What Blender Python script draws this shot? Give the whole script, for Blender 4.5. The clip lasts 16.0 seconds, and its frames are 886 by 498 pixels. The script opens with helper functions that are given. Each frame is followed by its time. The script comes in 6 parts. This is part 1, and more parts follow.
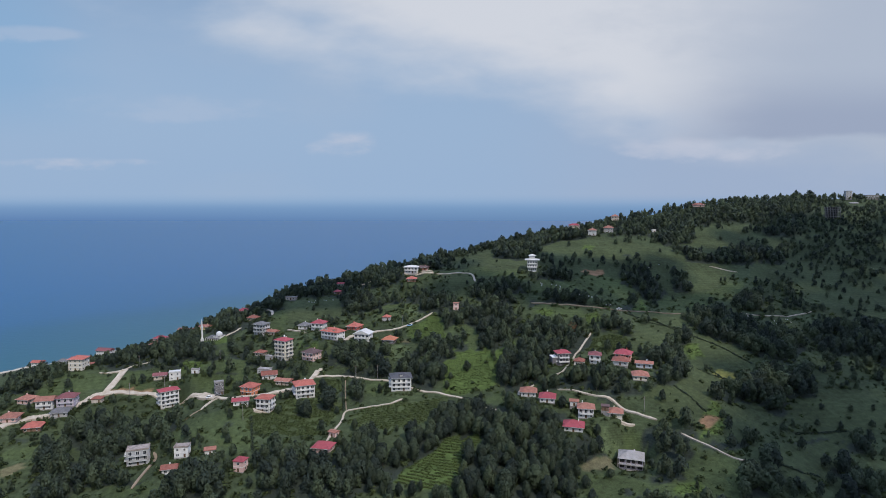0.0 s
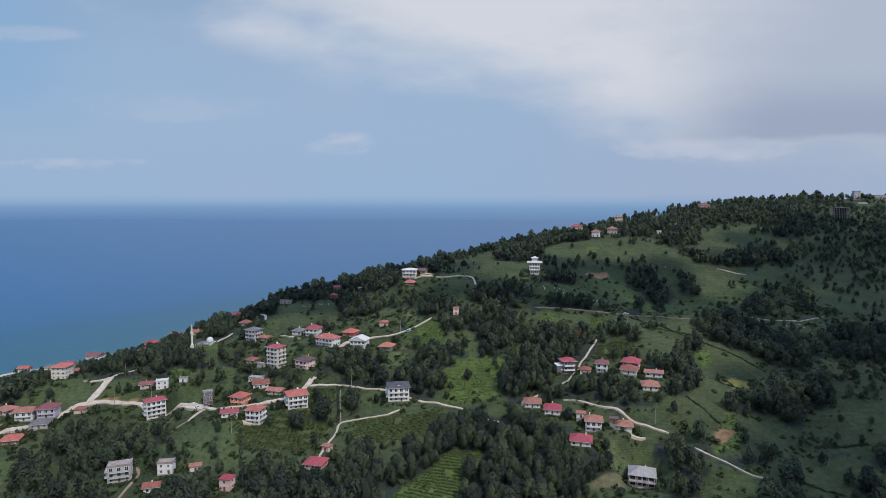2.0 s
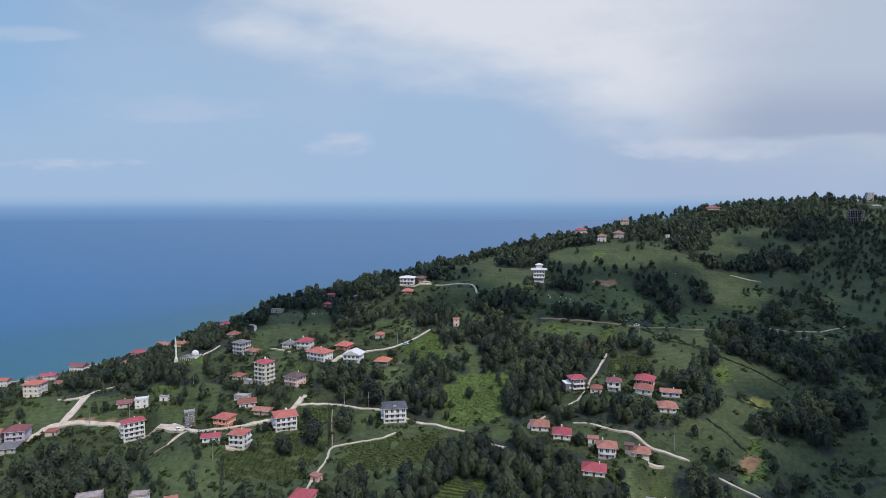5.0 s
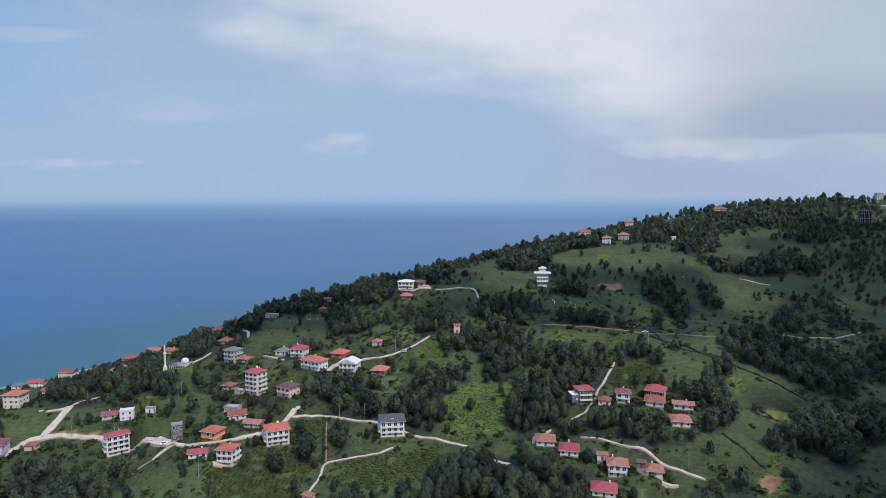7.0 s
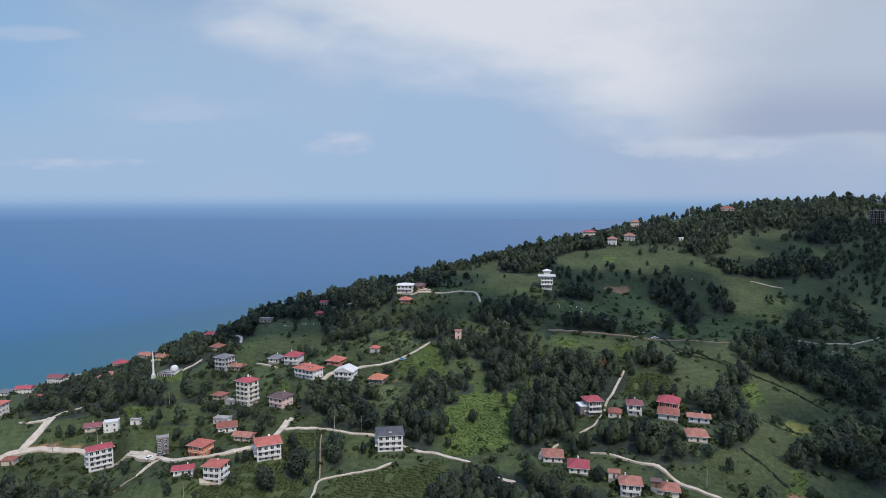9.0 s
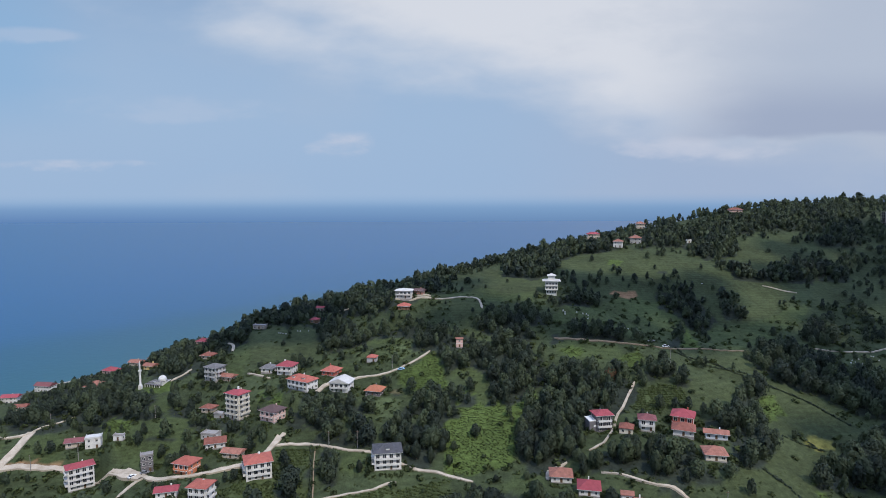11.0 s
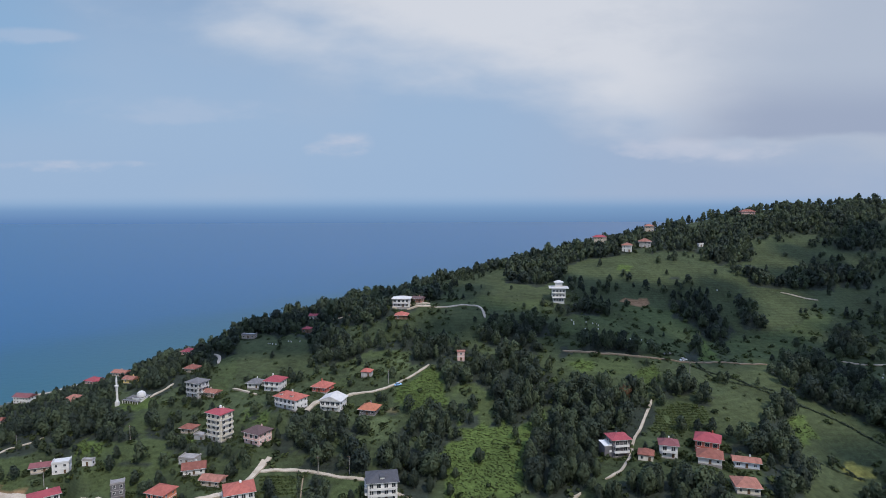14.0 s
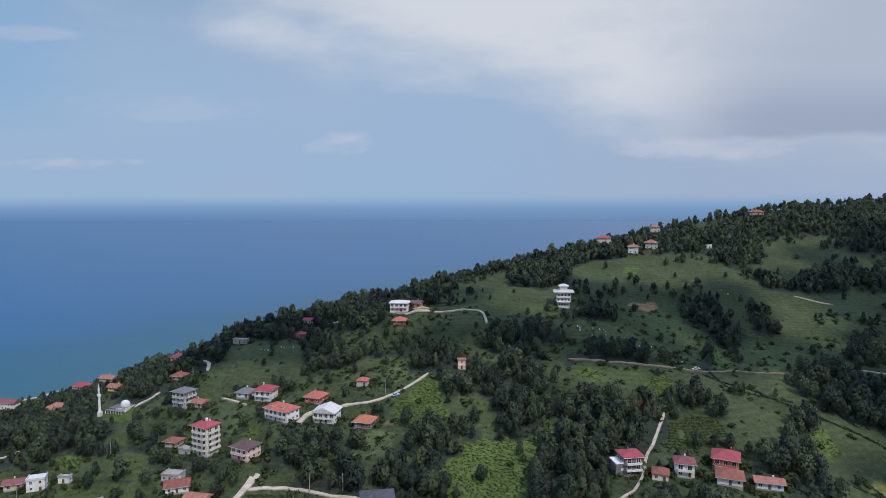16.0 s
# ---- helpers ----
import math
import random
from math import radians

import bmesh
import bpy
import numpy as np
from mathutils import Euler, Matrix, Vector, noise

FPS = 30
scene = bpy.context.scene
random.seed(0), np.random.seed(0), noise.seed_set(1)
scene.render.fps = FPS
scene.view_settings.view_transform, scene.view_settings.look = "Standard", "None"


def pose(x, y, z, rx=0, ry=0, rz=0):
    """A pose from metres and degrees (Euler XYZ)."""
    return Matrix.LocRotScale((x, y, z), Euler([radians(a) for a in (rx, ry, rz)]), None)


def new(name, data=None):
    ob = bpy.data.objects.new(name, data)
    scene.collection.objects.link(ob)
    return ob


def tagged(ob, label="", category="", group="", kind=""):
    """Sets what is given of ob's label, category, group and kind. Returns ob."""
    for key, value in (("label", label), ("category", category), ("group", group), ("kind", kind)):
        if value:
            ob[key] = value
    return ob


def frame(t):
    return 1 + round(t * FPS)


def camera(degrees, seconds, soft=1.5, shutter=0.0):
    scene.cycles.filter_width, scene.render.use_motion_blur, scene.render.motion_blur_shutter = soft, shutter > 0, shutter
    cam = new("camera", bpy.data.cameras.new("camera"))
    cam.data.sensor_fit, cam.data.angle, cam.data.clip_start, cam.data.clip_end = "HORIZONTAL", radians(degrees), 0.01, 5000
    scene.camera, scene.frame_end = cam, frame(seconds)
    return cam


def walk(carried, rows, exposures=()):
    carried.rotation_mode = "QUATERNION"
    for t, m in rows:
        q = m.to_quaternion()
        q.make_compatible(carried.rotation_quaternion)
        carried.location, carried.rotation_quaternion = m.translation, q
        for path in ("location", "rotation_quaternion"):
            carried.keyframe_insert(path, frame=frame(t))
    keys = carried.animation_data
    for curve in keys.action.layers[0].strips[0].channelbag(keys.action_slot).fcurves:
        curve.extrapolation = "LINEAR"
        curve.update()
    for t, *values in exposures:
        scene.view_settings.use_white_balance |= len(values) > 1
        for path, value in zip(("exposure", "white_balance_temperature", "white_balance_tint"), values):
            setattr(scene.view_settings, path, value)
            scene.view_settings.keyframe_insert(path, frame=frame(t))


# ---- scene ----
cam = camera(72.0, 16.0, soft=0.9)
METRES, EYE, TILT = 145.0, 172.0, -4.6
ROWS = [
    (0.0, 0.0, 0.0, 0.0, 0.0, 0.0, -0.0),
    (0.5, -0.0004, 0.0311, 0.005, -0.02, -0.03, -0.0),
    (1.0, -0.0007, 0.0625, 0.0099, -0.05, -0.06, -0.01),
    (1.5, -0.0007, 0.0936, 0.0139, -0.07, -0.04, 0.01),
    (2.0, -0.0008, 0.1245, 0.0173, -0.08, -0.01, 0.02),
    (2.5, -0.0013, 0.1558, 0.0212, -0.12, 0.0, 0.04),
    (3.0, -0.0016, 0.1871, 0.026, -0.12, 0.01, 0.04),
    (3.5, -0.0023, 0.2187, 0.0349, -0.13, -0.01, 0.04),
    (4.0, -0.0023, 0.2496, 0.0455, -0.15, -0.01, 0.06),
    (6.5, -0.0029, 0.3971, 0.0788, -0.2, 0.06, 0.11),
    (7.0, -0.0029, 0.4283, 0.0835, -0.2, -0.01, 0.12),
    (7.5, -0.0037, 0.4593, 0.088, -0.2, -0.07, 0.12),
    (8.0, -0.0044, 0.4902, 0.092, -0.19, -0.11, 0.13),
    (8.5, -0.0045, 0.521, 0.0961, -0.17, -0.1, 0.14),
    (9.0, -0.0045, 0.552, 0.1016, -0.17, -0.1, 0.16),
    (11.5, -0.0068, 0.7058, 0.1251, -0.17, 0.04, 0.26),
    (12.0, -0.0072, 0.7365, 0.1291, -0.17, 0.08, 0.26),
    (12.5, -0.0076, 0.7676, 0.1343, -0.19, 0.09, 0.25),
    (13.0, -0.0082, 0.7987, 0.1384, -0.19, 0.11, 0.26),
    (13.5, -0.0088, 0.83, 0.1429, -0.21, 0.11, 0.26),
    (14.0, -0.0094, 0.8616, 0.1472, -0.23, 0.08, 0.25),
    (14.5, -0.0101, 0.8928, 0.151, -0.25, 0.04, 0.23),
    (15.0, -0.0105, 0.9247, 0.1552, -0.26, 0.0, 0.22),
    (15.5, -0.0118, 0.9566, 0.1605, -0.29, -0.06, 0.19),
    (16.0, -0.0117, 0.9845, 0.1661, -0.3, -0.07, 0.16),
]
SQ = 0.786
walk(cam, [(t, pose(0, 0, EYE, TILT, 0, 0) @ pose(METRES * x * SQ, METRES * y, METRES * z * SQ, 90 + pitch * SQ, roll, yaw * SQ))
           for t, x, y, z, yaw, pitch, roll in ROWS], exposures=[(0, -0.08), (3.0, -0.04), (4.0, 0.05), (7, 0.07), (9, 0.04), (12.5, -0.02), (16, -0.06)])

# ---- world and sun ----
SUN_HIGH, SUN_ROUND = 50.0, 148.0      # elevation; bearing from +y, clockwise
world = bpy.data.worlds.new("sky")
scene.world = world
world.use_nodes = True


def sky_nodes():
    nt = world.node_tree
    nt.nodes.clear()
    n, link = nt.nodes.new, nt.links.new

    def math2(op, a, b=0.0, clamp=False):
        m = n("ShaderNodeMath")
        m.operation, m.use_clamp = op, clamp
        for i, v in enumerate((a, b)):
            if isinstance(v, (int, float)):
                m.inputs[i].default_value = v
            else:
                link(v, m.inputs[i])
        return m.outputs[0]

    def step(v, lo, hi):
        r = n("ShaderNodeMapRange")
        r.interpolation_type = "SMOOTHSTEP"
        link(v, r.inputs[0])
        r.inputs[1].default_value, r.inputs[2].default_value = lo, hi
        return r.outputs[0]

    def blend(f, a, b):
        m = n("ShaderNodeMix")
        m.data_type = "RGBA"
        link(f, m.inputs[0])
        for i, v in ((6, a), (7, b)):
            if isinstance(v, tuple):
                m.inputs[i].default_value = (*v, 1)
            else:
                link(v, m.inputs[i])
        return m.outputs[2]

    def cloud_noise(scale, detail, rough, where):
        t = n("ShaderNodeTexNoise")
        t.inputs["Scale"].default_value, t.inputs["Detail"].default_value, t.inputs["Roughness"].default_value = scale, detail, rough
        link(where, t.inputs["Vector"])
        return t.outputs[0]

    co = n("ShaderNodeTexCoord")
    sep = n("ShaderNodeSeparateXYZ")
    link(co.outputs["Generated"], sep.inputs[0])
    ahead = math2("MAXIMUM", math2("ABSOLUTE", sep.outputs[1]), 0.12)
    across, up = math2("DIVIDE", sep.outputs[0], ahead), math2("DIVIDE", sep.outputs[2], ahead)
    flat = n("ShaderNodeCombineXYZ")
    link(across, flat.inputs[0])
    link(math2("MULTIPLY", up, 2.6), flat.inputs[1])
    link(sep.outputs[1], flat.inputs[2])
    big, fine = cloud_noise(2.1, 4, 0.5, flat.outputs[0]), cloud_noise(6.5, 5, 0.55, flat.outputs[0])
    rough = math2("ADD", math2("MULTIPLY", math2("SUBTRACT", big, 0.5), 0.24), math2("MULTIPLY", math2("SUBTRACT", fine, 0.5), 0.1))
    blue = n("ShaderNodeTexSky")
    blue.sky_type, blue.sun_disc = "NISHITA", False
    blue.sun_elevation, blue.sun_rotation = radians(SUN_HIGH), radians(SUN_ROUND)
    blue.air_density, blue.dust_density, blue.ozone_density = 1.0, 0.6, 1.5
    scaled = n("ShaderNodeVectorMath")
    scaled.operation = "SCALE"
    link(blue.outputs[0], scaled.inputs[0])
    scaled.inputs[3].default_value = SKY
    # thin bright haze
    haze = blend(step(up, 0.8, 0.02), scaled.outputs[0], blend(step(math2("ADD", across, rough), -0.05, 0.5), HAZE, HAZE_RIGHT))
    haze = blend(math2("MULTIPLY", step(big, 0.5, 0.72), 0.35), haze, VEIL)
    haze = blend(step(up, 0.42, 1.2), haze, OVERHEAD)
    # a white sheet of cloud whose edge falls to the right, grey underneath far right
    lean = math2("ADD", math2("ADD", up, math2("MULTIPLY", across, 0.263)), rough)
    sheet = math2("MULTIPLY", step(lean, 0.15, 0.295), math2("ADD", math2("MULTIPLY", step(up, 1.1, 0.45), 0.75), 0.25))
    far_right = step(math2("ADD", across, rough), 0.28, 0.62)
    white = blend(far_right, WHITE, PEARL)
    cloudy = blend(math2("MULTIPLY", sheet, 0.94), haze, white)
    streak = cloud_noise(3.4, 6, 0.62, flat.outputs[0])
    cloudy = blend(math2("MULTIPLY", math2("MULTIPLY", step(streak, 0.47, 0.68), sheet), 0.28), cloudy, PEARL)
    clear = math2("MULTIPLY", step(math2("ADD", across, rough), -0.5, -0.72), step(up, 0.08, 0.2))
    cloudy = blend(math2("MULTIPLY", clear, 0.55), cloudy, CLEAR)
    belly = math2("MULTIPLY", math2("MULTIPLY", step(math2("ADD", across, rough), 0.33, 0.55), step(math2("ADD", up, math2("MULTIPLY", rough, 0.3)), 0.092, 0.108)), step(up, 0.22, 0.13))
    cloudy = blend(math2("MULTIPLY", belly, 0.95), cloudy, GREY)

    def puff(cloud, cx, cy, sx, sy, amount):
        dx, dy = math2("DIVIDE", math2("SUBTRACT", across, cx), sx), math2("DIVIDE", math2("SUBTRACT", math2("ADD", up, math2("MULTIPLY", rough, 0.25)), cy), sy)
        d = math2("ADD", math2("MULTIPLY", dx, dx), math2("MULTIPLY", dy, dy))
        f = math2("MULTIPLY", math2("MULTIPLY", step(math2("ADD", d, math2("MULTIPLY", math2("SUBTRACT", 0.5, fine), 7.0)), 1.7, -0.4), step(fine, 0.3, 0.62)), amount)
        return blend(f, cloud, PUFF)

    ahead_only = step(sep.outputs[1], 0.0, 0.1)
    small = cloudy
    for spot in ((-0.16, 0.092, 0.045, 0.02, 0.8), (-0.67, 0.262, 0.09, 0.011, 0.3), (-0.62, 0.058, 0.13, 0.008, 0.7), (-0.42, 0.15, 0.14, 0.02, 0.22), (0.44, 0.082, 0.12, 0.018, 0.6)):
        small = puff(small, *spot)
    air = blend(ahead_only, cloudy, small)
    # the sea goes on below the horizon, distance haze painted in as it pales
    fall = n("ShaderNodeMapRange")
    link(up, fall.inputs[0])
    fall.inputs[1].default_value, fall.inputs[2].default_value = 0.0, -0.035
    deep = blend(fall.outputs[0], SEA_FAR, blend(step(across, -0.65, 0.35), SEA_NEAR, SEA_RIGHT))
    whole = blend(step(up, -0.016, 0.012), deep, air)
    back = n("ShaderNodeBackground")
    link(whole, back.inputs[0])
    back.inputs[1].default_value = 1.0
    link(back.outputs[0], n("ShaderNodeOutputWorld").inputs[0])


SKY = 0.1
HAZE_RIGHT, OVERHEAD = (0.36, 0.455, 0.63), (0.98, 1.3, 2.2)
HAZE, VEIL, PUFF = (0.335, 0.472, 0.675), (0.39, 0.49, 0.65), (0.56, 0.6, 0.72)
WHITE, PEARL, GREY = (0.68, 0.71, 0.78), (0.45, 0.515, 0.635), (0.34, 0.405, 0.55)
CLEAR = (0.235, 0.43, 0.68)
# far-sea tones with haze and reflected sky painted in
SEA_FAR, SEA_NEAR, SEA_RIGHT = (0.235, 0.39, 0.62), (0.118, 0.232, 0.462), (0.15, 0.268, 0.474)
sky_nodes()

sun = new("sun", bpy.data.lights.new("sun", "SUN"))
sun.data.energy, sun.data.angle, sun.data.color = 3.15, radians(1.0), (1.0, 0.93, 0.82)
sun.matrix_world = pose(0, 0, 400, 90 - SUN_HIGH, 0, 180 - SUN_ROUND)


# ---- materials ----
def material(name, colour, other, rough=0.8, scale=1.0, bump=0.0, bump_scale=8.0, metal=0.0, spot=None, wave=None, per_object=0.0):
    """A surface whose colour wanders between two tones at two scales, with fine relief."""
    m = bpy.data.materials.new(name)
    m.use_nodes = True
    nt = m.node_tree
    n, link = nt.nodes.new, nt.links.new
    b = nt.nodes["Principled BSDF"]
    co = n("ShaderNodeTexCoord").outputs["Object"]
    a, f = n("ShaderNodeTexNoise"), n("ShaderNodeTexNoise")
    for t, s in ((a, scale), (f, scale * 9)):
        link(co, t.inputs["Vector"])
        t.inputs["Scale"].default_value, t.inputs["Detail"].default_value = s, 5
    add = n("ShaderNodeMath")
    add.operation = "MULTIPLY_ADD"
    link(f.outputs[0], add.inputs[0])
    add.inputs[1].default_value = 0.6
    link(a.outputs[0], add.inputs[2])
    ramp = n("ShaderNodeMapRange")
    link(add.outputs[0], ramp.inputs[0])
    ramp.inputs[1].default_value, ramp.inputs[2].default_value = 0.55, 1.05
    mix = n("ShaderNodeMix")
    mix.data_type = "RGBA"
    link(ramp.outputs[0], mix.inputs[0])
    mix.inputs[6].default_value, mix.inputs[7].default_value = (*colour, 1), (*other, 1)
    out = mix.outputs[2]
    if per_object:
        info, hsv, mr = n("ShaderNodeObjectInfo"), n("ShaderNodeHueSaturation"), n("ShaderNodeMapRange")
        link(info.outputs["Random"], mr.inputs[0])
        mr.inputs[3].default_value, mr.inputs[4].default_value = 1 - per_object, 1 + per_object
        link(mr.outputs[0], hsv.inputs["Value"])
        link(out, hsv.inputs["Color"])
        out = hsv.outputs[0]
    link(out, b.inputs["Base Color"])
    b.inputs["Roughness"].default_value, b.inputs["Metallic"].default_value = rough, metal
    b.inputs["Specular IOR Level"].default_value = 0.15
    height = f.outputs[0]
    if wave:
        w = n("ShaderNodeTexWave")
        w.inputs["Scale"].default_value, w.inputs["Distortion"].default_value = wave, 0.6
        link(co, w.inputs["Vector"])
        height = w.outputs[0]
    if bump:
        bu = n("ShaderNodeBump")
        bu.inputs["Strength"].default_value, bu.inputs["Distance"].default_value = bump, 0.1
        link(height, bu.inputs["Height"])
        link(bu.outputs[0], b.inputs["Normal"])
    return m


WALL = {k: material("plaster_" + k, c, tuple(v * s for v in c), 0.85, 0.35, 0.2, per_object=0.05) for k, c, s in (
    ("white", (0.66, 0.65, 0.63), 0.72), ("cream", (0.62, 0.57, 0.48), 0.76), ("beige", (0.5, 0.43, 0.36), 0.75),
    ("grey", (0.42, 0.42, 0.42), 0.7), ("darkgrey", (0.16, 0.15, 0.16), 0.7), ("pink", (0.62, 0.42, 0.38), 0.8),
    ("yellow", (0.7, 0.52, 0.22), 0.8), ("lilac", (0.5, 0.44, 0.5), 0.75), ("orange", (0.62, 0.22, 0.12), 0.8),
    ("redwall", (0.45, 0.13, 0.1), 0.8), ("brick", (0.42, 0.22, 0.17), 0.7), ("brownwall", (0.22, 0.14, 0.1), 0.7),
    ("bluewhite", (0.55, 0.6, 0.66), 0.8))}
ROOF = {k: material("roof_" + k, c, tuple(v * s for v in c), 0.7, 0.5, 0.5, wave=2.2, per_object=0.1) for k, c, s in (
    ("red", (0.43, 0.135, 0.105), 0.62), ("crimson", (0.34, 0.075, 0.09), 0.72), ("rust", (0.36, 0.16, 0.12), 0.56),
    ("orange", (0.45, 0.17, 0.1), 0.7), ("brown", (0.26, 0.1, 0.075), 0.6), ("maroon", (0.22, 0.085, 0.09), 0.7),
    ("umber", (0.13, 0.085, 0.085), 0.7), ("slate", (0.17, 0.165, 0.17), 0.65), ("charcoal", (0.085, 0.085, 0.095), 0.7),
    ("pale", (0.6, 0.58, 0.56), 0.75), ("white", (0.66, 0.65, 0.64), 0.8), ("concrete", (0.33, 0.31, 0.3), 0.65),
    ("stained", (0.36, 0.3, 0.27), 0.45))}
TRIM = material("painted_trim", (0.67, 0.66, 0.64), (0.54, 0.53, 0.52), 0.6, 1.0)
GLASS = material("window_glass", (0.02, 0.025, 0.03), (0.035, 0.04, 0.05), 0.12, 0.6)
GLASS.node_tree.nodes["Principled BSDF"].inputs["Specular IOR Level"].default_value = 0.6
# near-black for shade painted inside open bays, and for tyre rubber
DARK = material("dark_opening", (0.03, 0.028, 0.027), (0.05, 0.045, 0.04), 0.9, 0.8)
WOOD = material("dark_timber", (0.13, 0.08, 0.05), (0.08, 0.05, 0.03), 0.8, 1.5)
METAL = material("painted_metal", (0.6, 0.6, 0.62), (0.5, 0.5, 0.52), 0.35, 1.0, metal=0.6)
CONCRETE = material("road_concrete", (0.47, 0.405, 0.33), (0.29, 0.245, 0.19), 0.9, 0.3, 0.3)
EARTH = material("road_earth", (0.27, 0.2, 0.14), (0.17, 0.14, 0.1), 0.95, 0.2, 0.4)
BARK = material("bark", (0.12, 0.1, 0.08), (0.07, 0.055, 0.045), 0.95, 3.0, 0.4)


def foliage(name, dark, light, tint):
    """Leaves: tint 'object' varies from tree to tree, 'attribute' reads each tree's own tint from the mesh."""
    m = bpy.data.materials.new(name)
    m.use_nodes = True
    nt = m.node_tree
    n, link = nt.nodes.new, nt.links.new
    b, out = nt.nodes["Principled BSDF"], nt.nodes["Material Output"]
    if tint == "object":
        t = n("ShaderNodeObjectInfo").outputs["Random"]
    else:
        at = n("ShaderNodeAttribute")
        at.attribute_name = "tint"
        t = at.outputs["Fac"]
    isle = n("ShaderNodeNewGeometry").outputs["Random Per Island"]
    add = n("ShaderNodeMath")
    add.operation = "MULTIPLY_ADD"
    link(isle, add.inputs[0])
    add.inputs[1].default_value = 0.22
    link(t, add.inputs[2])
    mr = n("ShaderNodeMapRange")
    link(add.outputs[0], mr.inputs[0])
    mr.inputs[1].default_value, mr.inputs[2].default_value = 0.1, 1.3
    mix = n("ShaderNodeMix")
    mix.data_type = "RGBA"
    link(mr.outputs[0], mix.inputs[0])
    mix.inputs[6].default_value, mix.inputs[7].default_value = (*dark, 1), (*light, 1)
    link(mix.outputs[2], b.inputs["Base Color"])
    b.inputs["Roughness"].default_value, b.inputs["Specular IOR Level"].default_value = 0.7, 0.2
    tr, ms = n("ShaderNodeBsdfTranslucent"), n("ShaderNodeMixShader")
    link(mix.outputs[2], tr.inputs[0])
    ms.inputs[0].default_value = 0.34
    link(b.outputs[0], ms.inputs[1])
    link(tr.outputs[0], ms.inputs[2])
    link(ms.outputs[0], out.inputs[0])
    return m


# leaf tones lean to blue, with distance haze worked into the colour
LEAF = foliage("tree_leaves_hazed", (0.028, 0.04, 0.034), (0.09, 0.117, 0.063), "object")
WOODS = foliage("wood_leaves_hazed", (0.028, 0.04, 0.034), (0.09, 0.117, 0.063), "attribute")
COPPER = foliage("copper_leaves", (0.07, 0.045, 0.03), (0.15, 0.085, 0.05), "object")
SHRUB = foliage("shrub_leaves", (0.03, 0.044, 0.021), (0.09, 0.116, 0.038), "attribute")
TEA = foliage("tea_leaves", (0.052, 0.069, 0.026), (0.088, 0.115, 0.035), "attribute")


def land_material():
    m = bpy.data.materials.new("hillside")
    m.use_nodes = True
    nt = m.node_tree
    n, link = nt.nodes.new, nt.links.new
    b = nt.nodes["Principled BSDF"]
    at = n("ShaderNodeAttribute")
    at.attribute_name = "cover"
    co = n("ShaderNodeTexCoord").outputs["Object"]
    big, mid, fine = (n("ShaderNodeTexNoise") for _ in range(3))
    for t, s in ((big, 0.03), (mid, 0.35), (fine, 1.1)):
        link(co, t.inputs["Vector"])
        t.inputs["Scale"].default_value, t.inputs["Detail"].default_value = s, 5
    mul = n("ShaderNodeMath")
    mul.operation = "MULTIPLY_ADD"
    link(mid.outputs[0], mul.inputs[0])
    mul.inputs[1].default_value = 0.9
    link(big.outputs[0], mul.inputs[2])
    fin = n("ShaderNodeMath")
    fin.operation = "MULTIPLY_ADD"
    link(fine.outputs[0], fin.inputs[0])
    fin.inputs[1].default_value = 0.7
    link(mul.outputs[0], fin.inputs[2])
    mr = n("ShaderNodeMapRange")
    link(fin.outputs[0], mr.inputs[0])
    for i, v in ((1, 0.95), (2, 1.65), (3, 0.55), (4, 1.45)):
        mr.inputs[i].default_value = v
    rows = n("ShaderNodeTexWave")
    rows.wave_type, rows.bands_direction = "BANDS", "Z"
    link(co, rows.inputs["Vector"])
    for name, v in (("Scale", 0.26), ("Distortion", 2.5), ("Detail", 2.0), ("Detail Scale", 0.12)):
        rows.inputs[name].default_value = v
    soft = n("ShaderNodeMapRange")
    link(rows.outputs["Fac"], soft.inputs[0])
    soft.inputs[3].default_value, soft.inputs[4].default_value = 0.92, 1.07
    lined = n("ShaderNodeMath")
    lined.operation = "MULTIPLY"
    link(mr.outputs[0], lined.inputs[0])
    link(soft.outputs[0], lined.inputs[1])
    mix = n("ShaderNodeVectorMath")
    mix.operation = "SCALE"
    link(at.outputs["Color"], mix.inputs[0])
    link(lined.outputs[0], mix.inputs[3])
    link(mix.outputs[0], b.inputs["Base Color"])
    b.inputs["Roughness"].default_value, b.inputs["Specular IOR Level"].default_value = 0.95, 0.1
    bu = n("ShaderNodeBump")
    bu.inputs["Strength"].default_value, bu.inputs["Distance"].default_value = 0.7, 0.5
    link(fin.outputs[0], bu.inputs["Height"])
    link(bu.outputs[0], b.inputs["Normal"])
    return m


LAND = land_material()


